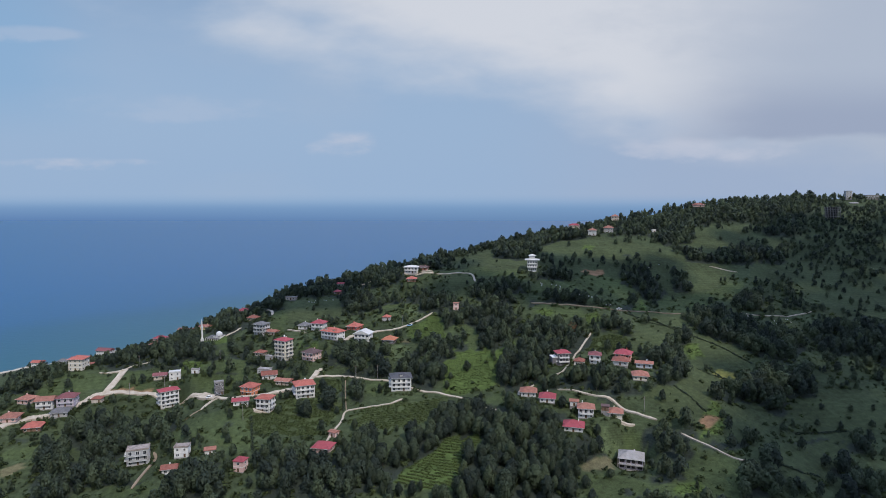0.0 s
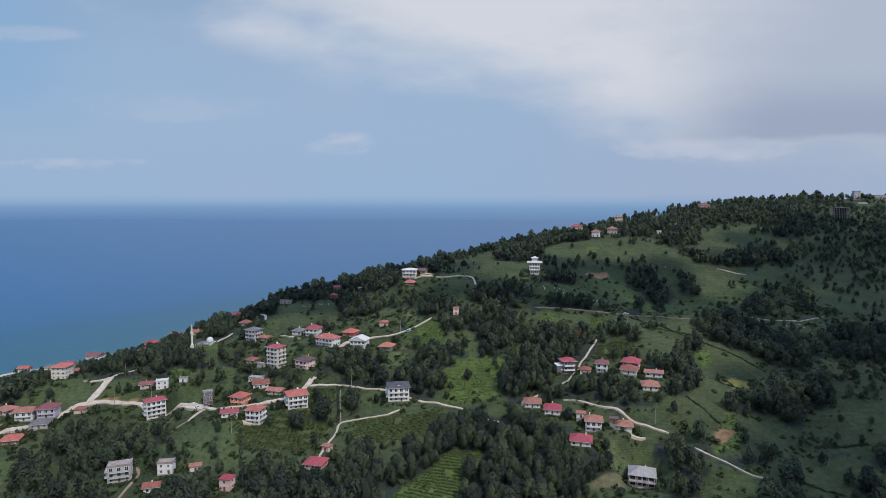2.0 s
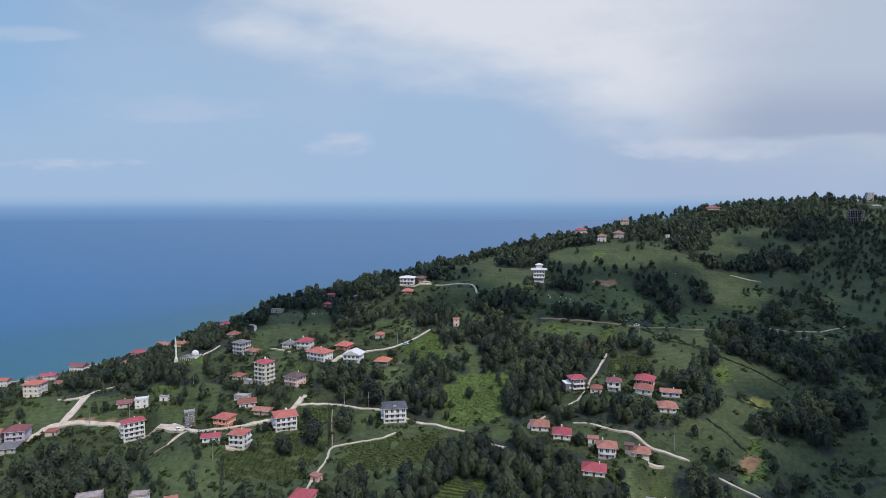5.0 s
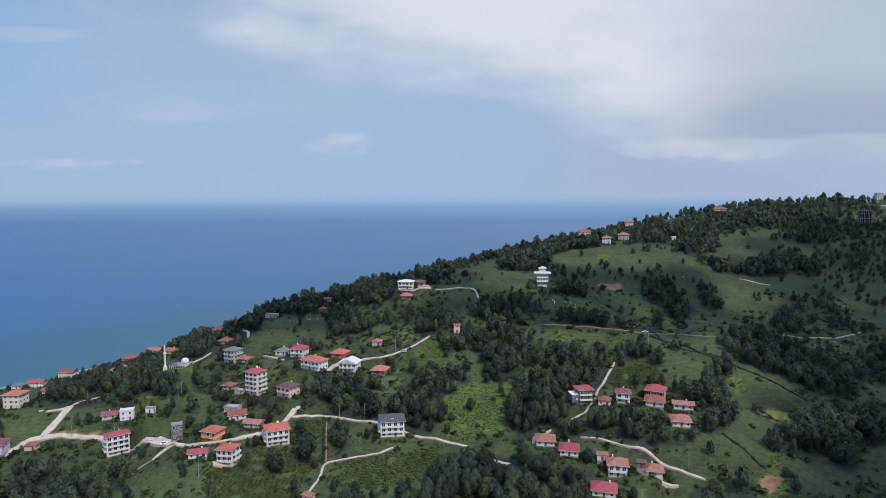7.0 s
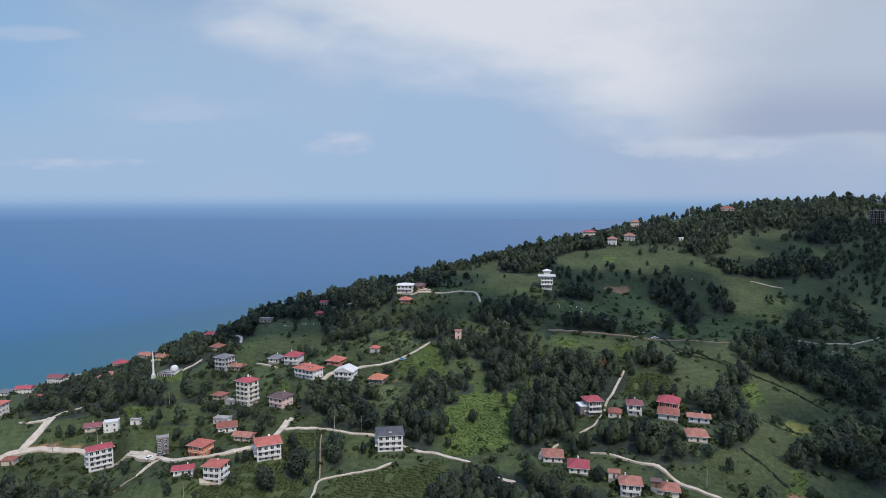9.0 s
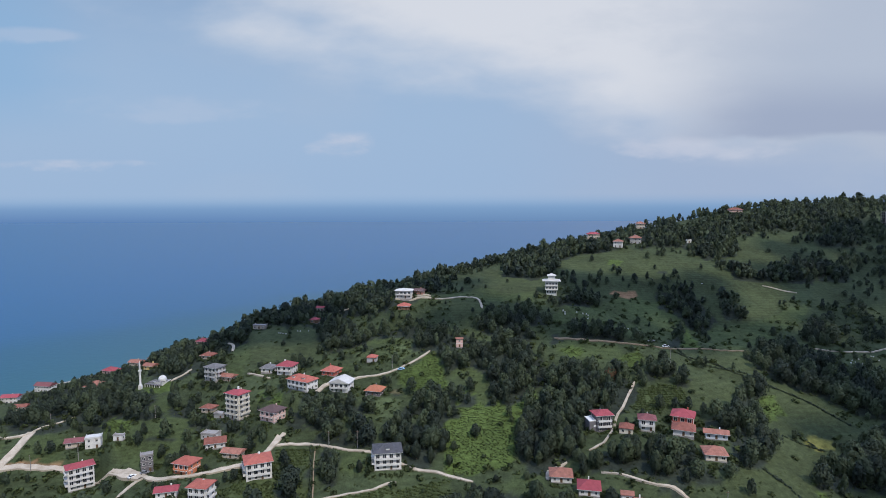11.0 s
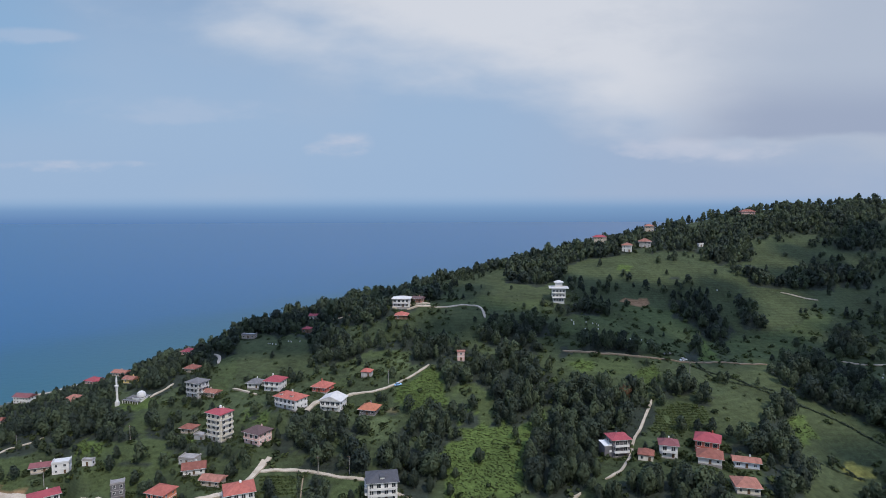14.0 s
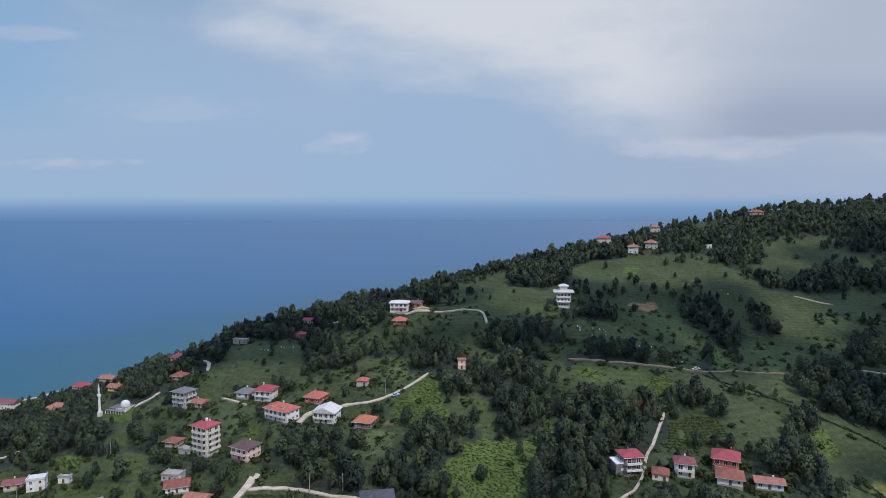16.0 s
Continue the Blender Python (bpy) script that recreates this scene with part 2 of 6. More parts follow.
def sea_material():
    m = bpy.data.materials.new("sea_water")
    m.use_nodes = True
    nt = m.node_tree
    n, link = nt.nodes.new, nt.links.new
    b = nt.nodes["Principled BSDF"]
    at = n("ShaderNodeAttribute")
    at.attribute_name = "depth"
    co = n("ShaderNodeTexCoord").outputs["Object"]
    streak = n("ShaderNodeTexNoise")
    mp = n("ShaderNodeMapping")
    mp.inputs["Scale"].default_value = (0.0016, 0.006, 1)
    mp.inputs["Rotation"].default_value = (0, 0, radians(20))
    link(co, mp.inputs[0])
    link(mp.outputs[0], streak.inputs["Vector"])
    streak.inputs["Scale"].default_value, streak.inputs["Detail"].default_value = 1.0, 5
    ad = n("ShaderNodeMath")
    ad.operation = "MULTIPLY_ADD"
    link(streak.outputs[0], ad.inputs[0])
    ad.inputs[1].default_value = 0.3
    link(at.outputs["Fac"], ad.inputs[2])
    mr = n("ShaderNodeMapRange")
    link(ad.outputs[0], mr.inputs[0])
    mr.inputs[1].default_value, mr.inputs[2].default_value = 0.1, 1.15
    ramp = n("ShaderNodeValToRGB")
    link(mr.outputs[0], ramp.inputs[0])
    e = ramp.color_ramp.elements
    e[0].color, e[1].color = (*SHALLOW, 1), (*DEEP, 1)
    e[0].position = 0.1
    e.new(0.34).color = (*SHELF, 1)
    e.new(0.48).color = tuple(0.3 * a + 0.7 * b for a, b in zip(SHELF, DEEP)) + (1,)
    link(ramp.outputs[0], b.inputs["Base Color"])
    b.inputs["Roughness"].default_value, b.inputs["IOR"].default_value = 0.3, 1.33
    b.inputs["Specular IOR Level"].default_value = 0.17
    w = n("ShaderNodeTexNoise")
    link(co, w.inputs["Vector"])
    w.inputs["Scale"].default_value, w.inputs["Detail"].default_value = 0.12, 6
    bu = n("ShaderNodeBump")
    bu.inputs["Strength"].default_value, bu.inputs["Distance"].default_value = 0.15, 1.0
    link(w.outputs[0], bu.inputs["Height"])
    link(bu.outputs[0], b.inputs["Normal"])
    return m


SHALLOW, SHELF, DEEP = (0.018, 0.081, 0.114), (0.012, 0.071, 0.121), (0.011, 0.075, 0.169)
SEA = sea_material()


# ---- mesh helpers ----
def part(name, bm, mat, parent=None, label=""):
    me = bpy.data.meshes.new(name)
    bm.to_mesh(me)
    bm.free()
    return shared(name, me, mat, parent, label)


def shared(name, me, mat, parent=None, label="", m=None):
    if mat and not me.materials:
        me.materials.append(mat)
    ob = new(name, me)
    ob.parent = parent
    if m is not None:
        ob.matrix_basis = m
    return tagged(ob, label) if label else ob


def raw(name, verts, faces, mat, parent=None, label="", smooth=False):
    me = bpy.data.meshes.new(name)
    me.from_pydata([tuple(v) for v in verts], [], [tuple(f) for f in faces])
    if smooth:
        me.polygons.foreach_set("use_smooth", [True] * len(me.polygons))
    me.update()
    return shared(name, me, mat, parent, label)


def box(bm, x0, x1, y0, y1, z0, z1):
    v = [bm.verts.new(p) for p in ((x0, y0, z0), (x1, y0, z0), (x1, y1, z0), (x0, y1, z0), (x0, y0, z1), (x1, y0, z1), (x1, y1, z1), (x0, y1, z1))]
    for f in ((0, 3, 2, 1), (4, 5, 6, 7), (0, 1, 5, 4), (1, 2, 6, 5), (2, 3, 7, 6), (3, 0, 4, 7)):
        bm.faces.new([v[i] for i in f])


def boxes(name, mat, parent, *dims, label=""):
    bm = bmesh.new()
    for d in dims:
        box(bm, *d)
    return part(name, bm, mat, parent, label)


def ring(bm, radius, z, segments, cx=0.0, cy=0.0):
    return [bm.verts.new((cx + radius * math.cos(2 * math.pi * i / segments), cy + radius * math.sin(2 * math.pi * i / segments), z)) for i in range(segments)]


def lathe(name, mat, parent, profile, segments=16, label="", at=(0, 0)):
    """A turned body through (radius, z) pairs."""
    bm = bmesh.new()
    rings = [ring(bm, r, z, segments, *at) for r, z in profile]
    for a, b in zip(rings, rings[1:]):
        for i in range(segments):
            j = (i + 1) % segments
            bm.faces.new((a[i], a[j], b[j], b[i]))
    bm.faces.new(rings[-1])
    bm.faces.new(rings[0][::-1])
    return part(name, bm, mat, parent, label)


# ---- the lie of the land ----
HILLS = [
    [12.3, 13.9, 14.4, 13.6, 14.1, 17.1, 24.1, 29.6, 42.3, 54.9, 68.4, 84.6],
    [9.2, 14.3, 17.9, 21.5, 26.3, 27.7, 34.5, 30.6, 38.3, 55.6, 77.1, 100.5],
    [3.6, 14.1, 23.8, 43, 55.2, 60.9, 60.7, 49.4, 46.7, 63.9, 91.1, 121],
    [-7.3, 7.1, 6.1, 60.4, 90.8, 100, 91.2, 81.6, 68.4, 83.9, 113.6, 147.7],
    [-23.7, 2.7, 9.3, 62.1, 99.7, 129.7, 134.1, 126.7, 110.5, 116.9, 140.9, 174],
    [-62.2, -25, 6, 32, 59.3, 106, 145.7, 165.8, 166.5, 156.7, 158.5, 183.8],
    [-103.5, -58.2, -13.9, 8.5, 17.9, 52.6, 102.4, 148.5, 180.1, 185.8, 169.7, 180.1],
    [-145.7, -94.8, -37.4, -0.2, -1.4, 16.6, 57.2, 105.8, 124.9, 148.4, 163.9, 175.5],
]
KNOLLS = [
    [-10, -12.6, -7.6, 5.8, 12.4, 6.4, 1.5, 3.6, 12.7, 0.2, -8],
    [1.7, -8.4, -7.6, 10.1, 8.1, 0.5, 3.6, 7.7, 22.6, -0.7, -3.1],
    [19.8, 5.9, -8.2, -0, -9, -9.8, -2.4, 7.1, 19.2, -1.6, 8.2],
    [25.8, 21.7, 5.8, -0.2, -0.3, 0.4, -7.4, 1.1, 11.9, 5, 10.7],
    [-1, 6.4, 7.2, 0.4, 0.8, -0.3, -3.1, 9.1, 9.5, 1.9, 4],
    [-12, 10.3, 9.3, 3.2, -5.5, -0.5, 5.2, 13.2, -12.3, -19.2, -3.6],
]


def cubic(d):
    d = np.abs(d)
    return np.where(d < 1, (4 - 6 * d * d + 3 * d ** 3) / 6, np.where(d < 2, (2 - d) ** 3 / 6, 0.0))


def slope_height(x, y):
    """The open hillside: a broad net of heights every 120 m and a finer one of knolls every 52 m."""
    x, y = np.asarray(x, float), np.asarray(y, float)
    a, k = np.array(HILLS), np.array(KNOLLS)
    gx, gy = np.clip((x + 560) / 120, 0, 11), np.clip((y - 150) / 120, 0, 7)
    bx, by = cubic(gx[..., None] - np.arange(12)), cubic(gy[..., None] - np.arange(8))
    bx[..., 0] += cubic(gx + 1)
    bx[..., -1] += cubic(gx - 12)
    by[..., 0] += cubic(gy + 1)
    by[..., -1] += cubic(gy - 8)
    z = np.einsum("...j,...i,ji->...", by, bx, a)
    gx, gy = (x + 290) / 52, (y - 270) / 52
    return z + np.einsum("...j,...i,ji->...", cubic(gy[..., None] - np.arange(6)), cubic(gx[..., None] - np.arange(11)), k)


PLOTS, ROADS, FIELDS, HEDGES = [], [], [], []


def plot(*spec):
    PLOTS.append(spec)


def road(points, width, kind, label):
    ROADS.append((np.array(points, float), width, kind, label))


def field(kind, corners):
    FIELDS.append((kind, np.array(corners, float)))


def hedge(points):
    HEDGES.append(np.array(points, float))


# houses: x, y, z, turn, width, depth, storeys, roof, roof colour, wall, extras, label
plot(-257.7, 423.7, 52.3, 0, 9.7, 9.0, 3, "hip", "red", "cream", "-", "three-storey cream rendered house with red hipped roof above the shore")
plot(-382.9, 603.3, 7.8, 10, 8.5, 7.9, 1, "hip", "slate", "white", "-", "single-storey white house with slate grey hipped roof near the sea")
plot(-400.7, 592.8, 6.6, 0, 9.6, 6.7, 2, "gable", "red", "white", "-", "low white house with red gabled roof by the shoreline")
plot(-363.4, 645.5, 5.5, -10, 15.1, 9.0, 2, "gable", "maroon", "white", "-", "long white house with dull maroon gabled roof at the waterfront")
plot(-376.4, 618.9, 3.3, 10, 12.7, 7.6, 2, "gable", "crimson", "white", "-", "white waterfront house with crimson gabled roof")
plot(-250.3, 531.6, 42.7, -8, 13.1, 11.4, 1, "hip", "rust", "beige", "-", "single-storey beige house with rusty orange hipped roof among trees")
plot(-307.7, 655.1, 19.4, -20, 12.1, 10.0, 1, "hip", "crimson", "pink", "-", "pink house with faded crimson hipped roof behind dark trees")
plot(-268.8, 627.0, 34.2, -15, 12.5, 7.5, 1, "gable", "rust", "beige", "-", "beige house with long rust red gabled roof near the coast road")
plot(-204.1, 517.1, 61.1, -15, 7.1, 5.7, 1, "gable", "rust", "yellow", "-", "small yellow house with rust red gabled roof")
plot(-285.3, 692.1, 20.8, -15, 8.5, 7.9, 1, "hip", "brown", "pink", "-", "small pink house with brown roof by the coast road")
plot(-192.3, 580.7, 63.5, -8, 8.0, 7.3, 1, "hip", "crimson", "pink", "-", "pale pink single-storey house with crimson hipped roof on the ridge")
plot(-160.1, 508.6, 70.5, -15, 7.2, 6.7, 1, "hip", "brown", "beige", "-", "beige house with weathered brown hipped roof half hidden by trees")
plot(-142.2, 471.7, 67.1, -24, 8.9, 8.2, 3, "hip", "slate", "grey", "balc", "three-storey light grey block with slate hipped roof and balconies")
plot(-133.2, 469.9, 67.0, -20, 7.8, 5.5, 1, "gable", "rust", "beige", "-", "low beige house with rust orange gabled roof")
plot(-113.2, 426.5, 59.4, -28, 9.5, 8.0, 5, "hip", "crimson", "cream", "balc,tank", "five-storey cream apartment block with crimson roof and white water tank")
plot(-132.2, 434.8, 59.4, -15, 6.6, 5.4, 1, "hip", "brown", "beige", "-", "small shed with weathered brown hipped roof")
plot(-123.1, 427.4, 58.3, -20, 5.9, 4.2, 1, "flat", "concrete", "grey", "-", "low grey concrete annex with flat roof")
plot(-91.3, 417.0, 61.4, -28, 9.6, 8.8, 2, "hip", "umber", "pink", "balc,solar", "two-storey pink house with dark umber hipped roof and white balcony")
plot(-117.1, 402.9, 52.6, 18, 9.3, 7.5, 1, "gable", "brown", "white", "-", "white house with long brown-red gabled roof and pale verges")
plot(-122.4, 410.9, 53.7, -10, 8.2, 5.8, 1, "flat", "concrete", "grey", "-", "unfinished grey concrete house with bare openings")
plot(-105.2, 394.4, 50.6, -12, 9.3, 5.6, 1, "gable", "rust", "beige", "-", "low outbuilding with rust red gabled roof")
plot(-124.0, 384.0, 47.5, -18, 8.9, 8.1, 2, "hip", "red", "orange", "balc", "two-storey orange rendered house with red hipped roof")
plot(-120.2, 353.9, 50.8, 15, 8.4, 5.1, 1, "gable", "crimson", "white", "-", "low white house with crimson gabled roof beside the road")
plot(-106.5, 357.0, 46.0, -10, 8.3, 7.7, 3, "hip", "red", "white", "balc,terrace", "three-storey white house with red roof, long balconies and paved terrace")
plot(-88.2, 378.8, 47.9, 22, 11.6, 10.7, 3, "hip", "red", "white", "balc,tank", "three-storey white apartment house with red hipped roof and long balconies")
plot(-179.9, 390.8, 37.1, 38, 11.3, 6.8, 4, "hip", "crimson", "white", "balc", "four-storey white apartment house with crimson roof and open corner balconies")
plot(-184.6, 411.7, 48.8, 20, 7.2, 5.8, 2, "flat", "white", "white", "-", "white two-storey house with flat roof terrace")
plot(-195.3, 412.9, 48.9, 18, 7.8, 5.5, 1, "gable", "maroon", "beige", "-", "older beige house with rust gabled roof")
plot(-167.4, 404.7, 55.2, 0, 4.6, 2.8, 1, "flat", "concrete", "white", "-", "low whitewashed hut with flat concrete roof")
plot(-146.7, 390.9, 45.2, 25, 5.5, 4.9, 3, "flat", "concrete", "darkgrey", "-", "narrow unfinished dark grey concrete building at the road junction")
plot(-267.1, 382.9, 42.4, -10, 8.3, 7.6, 1, "hip", "rust", "pink", "-", "pinkish single-storey house with rust hipped roof above the road")
plot(-251.6, 377.8, 40.5, 12, 9.6, 7.7, 2, "gable", "rust", "white", "balc", "white two-storey house with rust red gabled roof")
plot(-240.6, 382.1, 41.1, 12, 10.0, 9.2, 2, "hip", "maroon", "lilac", "balc", "pale lilac two-storey house with maroon hipped roof")
plot(-239.4, 372.3, 37.7, 15, 9.2, 7.6, 1, "hip", "slate", "grey", "-", "grey single-storey house with slate hipped roof beside the road")
plot(-265.9, 365.5, 36.8, 10, 9.3, 8.6, 1, "hip", "rust", "pink", "-", "pink house with rust hipped roof by the road")
plot(-247.7, 359.2, 33.3, 15, 9.2, 8.5, 1, "hip", "red", "brownwall", "-", "low brown house with red hipped roof under the road")
plot(-223.6, 385.8, 41.4, 10, 5.9, 4.8, 1, "hip", "brown", "beige", "-", "small beige cottage with brown roof beside the road")
plot(-163.3, 317.1, 31.4, 20, 10.7, 7.5, 3, "flat", "stained", "grey", "balc", "three-storey grey concrete house with stained flat roof and balconies")
plot(-137.2, 311.6, 37.7, 8, 7.0, 5.6, 2, "flat", "stained", "white", "-", "narrow white house with stained brown flat roof")
plot(-137.6, 297.1, 35.2, 15, 6.6, 5.3, 1, "gable", "brown", "white", "-", "white cottage with brown-red gabled roof")
plot(-99.6, 290.8, 39.2, -12, 5.1, 5.1, 2, "hip", "crimson", "pink", "-", "two-storey pale pink house with crimson hipped roof in the tea field")
plot(-121.3, 308.2, 40.1, 20, 5.3, 4.2, 1, "gable", "rust", "white", "-", "white cottage with rust gabled roof")
plot(-96.4, 468.7, 71.4, -12, 9.5, 8.7, 2, "hip", "crimson", "white", "balc", "two-storey white house with crimson hipped roof")
plot(-109.0, 474.0, 71.3, -12, 7.7, 7.1, 1, "hip", "slate", "white", "-", "white single-storey house with slate hipped roof")
plot(-80.4, 439.7, 71.1, -30, 14.7, 8.8, 2, "hip", "red", "white", "balc,dormer", "long two-storey white house with red hipped roof and dormers")
plot(-67.2, 458.9, 73.7, -20, 8.6, 8.6, 1, "hip", "red", "redwall", "-", "red-brown single-storey house with red hipped roof")
plot(-58.4, 441.5, 69.1, -12, 11.2, 9.0, 2, "gablefront", "pale", "white", "balc", "two-storey white house with pale grey gabled roof and balconies")
plot(-38.6, 436.1, 68.8, -15, 8.4, 8.4, 1, "hip", "orange", "darkgrey", "-", "dark-walled single-storey house with bright orange hipped roof")
plot(-44.0, 470.9, 78.3, -10, 5.6, 5.2, 1, "hip", "red", "grey", "-", "small grey house with red hipped roof in the meadow")
plot(-27.6, 532.5, 108.0, -5, 11.2, 8.8, 2, "hip", "pale", "white", "balc,low", "white two-storey house with pale grey hipped roof on the ridge")
plot(-16.6, 535.9, 110.0, -20, 6.3, 5.0, 1, "gable", "umber", "brick", "-", "small brick house with dark gabled roof beside the ridge house")
plot(-26.8, 517.8, 102.2, -5, 7.4, 6.8, 1, "hip", "red", "brownwall", "-", "low brown house with red hipped roof")
plot(-100.1, 596.0, 87.1, -10, 6.1, 4.9, 1, "gable", "crimson", "white", "-", "small white and crimson house on the wooded ridge")
plot(-96.4, 553.3, 85.8, -10, 5.5, 5.0, 1, "hip", "crimson", "brownwall", "-", "low house with crimson roof among dark trees")
plot(-143.6, 572.5, 77.7, -5, 9.6, 5.7, 1, "flat", "concrete", "beige", "-", "long beige unfinished house with flat roof on the ridge")
plot(-26.8, 378.5, 52.7, 8, 12.4, 10.8, 3, "hip", "charcoal", "white", "balc,dormer", "three-storey white house with charcoal hipped roof and roof dormer")
plot(-62.0, 307.7, 42.1, -12, 8.8, 8.1, 1, "hip", "crimson", "pink", "balc", "single-storey pink house with faded crimson hipped roof beside the lane")
plot(-59.9, 325.5, 42.7, -30, 4.4, 3.5, 1, "shed", "rust", "pink", "-", "small pink shed with sloping rust roof at the lane")
plot(10.3, 477.4, 85.3, 0, 4.1, 3.3, 2, "shed", "rust", "pink", "-", "narrow pink ruin with broken roof among trees")
plot(77.7, 390.9, 64.9, 8, 8.0, 7.4, 3, "hip", "crimson", "darkgrey", "balc,wing", "three-storey dark house with crimson hipped roof and white balconies")
plot(86.5, 379.5, 67.9, -20, 6.0, 6.0, 1, "hip", "brown", "cream", "-", "low cream house with brown-red hipped roof by the lane")
plot(96.7, 381.3, 68.7, -15, 7.0, 6.4, 2, "hip", "maroon", "white", "balc", "two-storey white house with maroon hipped roof")
plot(116.8, 388.4, 67.8, -26, 9.5, 9.2, 2, "hip", "crimson", "redwall", "balc", "two-storey red-walled house with crimson hipped roof")
plot(110.0, 370.7, 70.7, -22, 8.8, 8.1, 1, "hip", "brown", "white", "-", "white single-storey house with brown-red hipped roof")
plot(123.6, 367.9, 69.5, -18, 9.5, 4.7, 1, "gable", "rust", "bluewhite", "-", "long pale blue house with rust orange gabled roof")
plot(116.7, 353.8, 66.5, -12, 8.3, 8.3, 1, "hip", "rust", "cream", "-", "cream house with rust hipped roof among orchard trees")
plot(51.3, 357.8, 55.4, -8, 8.7, 8.0, 1, "hip", "rust", "white", "balc", "white house with rust orange hipped roof and paved yard")
plot(60.1, 343.0, 56.8, -12, 8.2, 8.2, 1, "hip", "crimson", "white", "-", "white house with big bright crimson hipped roof and window row")
plot(79.6, 331.3, 51.9, -12, 8.3, 7.7, 2, "hip", "rust", "white", "balc", "two-storey white house with brick-red hipped roof and balconies")
plot(74.5, 338.1, 55.7, -12, 4.7, 3.7, 1, "gable", "rust", "white", "-", "low white wing with rust gabled roof")
plot(95.3, 328.7, 50.2, -15, 7.1, 7.1, 2, "hip", "rust", "cream", "-", "cream two-storey house with rust hipped roof above the lane")
plot(89.4, 328.1, 56.3, -15, 3.8, 3.1, 1, "gable", "umber", "brownwall", "-", "small brown timber shed with dark gabled roof")
plot(70.0, 317.6, 49.6, -15, 9.8, 8.5, 1, "hip", "crimson", "white", "chim", "white house with bright crimson hipped roof and a row of windows")
plot(97.8, 307.1, 34.2, -18, 11.6, 9.8, 2, "hip", "concrete", "lilac", "shell", "two-storey unfinished lilac house with grey concrete roof and open balconies")
plot(159.6, 742.2, 135.7, -5, 12.5, 7.5, 2, "hip", "crimson", "beige", "-", "long two-storey beige house with crimson hipped roof on the skyline")
plot(159.1, 649.1, 134.3, -20, 7.8, 7.2, 2, "hip", "rust", "white", "-", "two-storey white house with rust hipped roof on the hilltop")
plot(183.9, 677.6, 135.6, -15, 10.1, 9.3, 2, "hip", "rust", "grey", "-", "grey house with rust hipped roof on the hilltop")
plot(208.2, 739.0, 146.7, -10, 8.3, 7.6, 2, "hip", "rust", "beige", "-", "beige house with rust roof on the skyline")
plot(233.7, 675.5, 136.0, 0, 4.0, 3.2, 1, "flat", "white", "white", "-", "tiny white hut on the wooded slope")
plot(316.2, 757.2, 163.2, -10, 12.8, 7.7, 1, "hip", "brown", "pink", "-", "pink house with brown hipped roof on the far ridge")
plot(465.7, 730.9, 149.7, -15, 14.3, 11.5, 5, "frame", "concrete", "grey", "-", "five-storey bare concrete frame of an unfinished block")
plot(544.4, 822.8, 175.2, -10, 7.3, 6.6, 3, "flat", "concrete", "grey", "-", "grey block on the far skyline")
plot(576.2, 823.3, 175.2, -10, 15.5, 7.8, 1, "flat", "concrete", "grey", "-", "long grey building on the far skyline")
plot(538.4, 801.8, 164.8, -10, 8.8, 4.4, 1, "gable", "concrete", "grey", "-", "grey house below the far skyline")
plot(-338.2, 576.9, 11.8, 10, 8.5, 6.5, 1, "gable", "brown", "beige", "-", "low beige house with weathered brown roof among dense trees")

# roads
road([(-266.0, 356.3), (-258.3, 367.4), (-241.6, 371.7), (-232.7, 386.9), (-224.8, 396.0), (-194.7, 399.6), (-165.0, 391.9), (-150.6, 385.5)], 4.6, "concrete", "pale concrete village road")
road([(-93.4, 388.4), (-88.4, 396.0), (-85.1, 405.5)], 2.4, "concrete", "pale concrete lane climbing to the pink house")
road([(-87.5, 398.6), (-75.2, 399.4), (-64.4, 398.0), (-49.9, 393.7), (-30.8, 388.0), (-17.5, 377.1), (-3.2, 371.9), (13.1, 364.3)], 1.8, "concrete", "pale concrete road past the white house")
road([(-62.3, 312.3), (-61.3, 331.4), (-59.0, 346.3), (-58.1, 357.6), (-46.1, 361.9), (-32.5, 363.9), (-21.6, 366.4)], 1.15, "concrete", "narrow concrete lane between tea fields")
road([(-58.1, 357.6), (-60.7, 371.8), (-63.0, 384.3), (-64.7, 397.9)], 0.5, "earth", "trodden footpath between hedges")
road([(-224.2, 396.3), (-223.4, 407.7), (-223.8, 421.5)], 4.4, "concrete", "wide concrete lane going uphill")
road([(-223.8, 421.5), (-218.9, 430.2), (-210.4, 438.1)], 1.3, "concrete", "narrow concrete lane going uphill")
road([(-144.6, 382.1), (-148.2, 379.1), (-150.7, 369.7)], 2.0, "concrete", "concrete lane below the junction")
road([(-150.7, 369.7), (-154.0, 363.2), (-156.0, 357.3)], 0.8, "earth", "worn footpath down the meadow")
road([(-8.3, 475.0), (-19.7, 464.9), (-28.2, 458.0), (-39.7, 454.0), (-51.3, 452.9), (-54.3, 453.0)], 1.6, "concrete", "pale concrete lane along the meadow")
road([(-63.8, 449.1), (-68.8, 445.5), (-71.1, 434.3)], 2.4, "concrete", "concrete yard between houses")
road([(-24.1, 527.4), (-6.9, 530.0), (15.6, 539.9), (25.4, 533.3), (27.5, 517.5)], 1.6, "concrete", "pale concrete lane bending on the ridge")
road([(69.3, 474.1), (94.8, 468.6), (116.1, 465.6), (128.2, 465.4)], 1.6, "earth", "reddish dirt road across the slope")
road([(120.5, 465.8), (137.2, 464.1), (159.9, 471.1), (191.2, 477.0)], 1.2, "earth", "dirt road along the hillside")
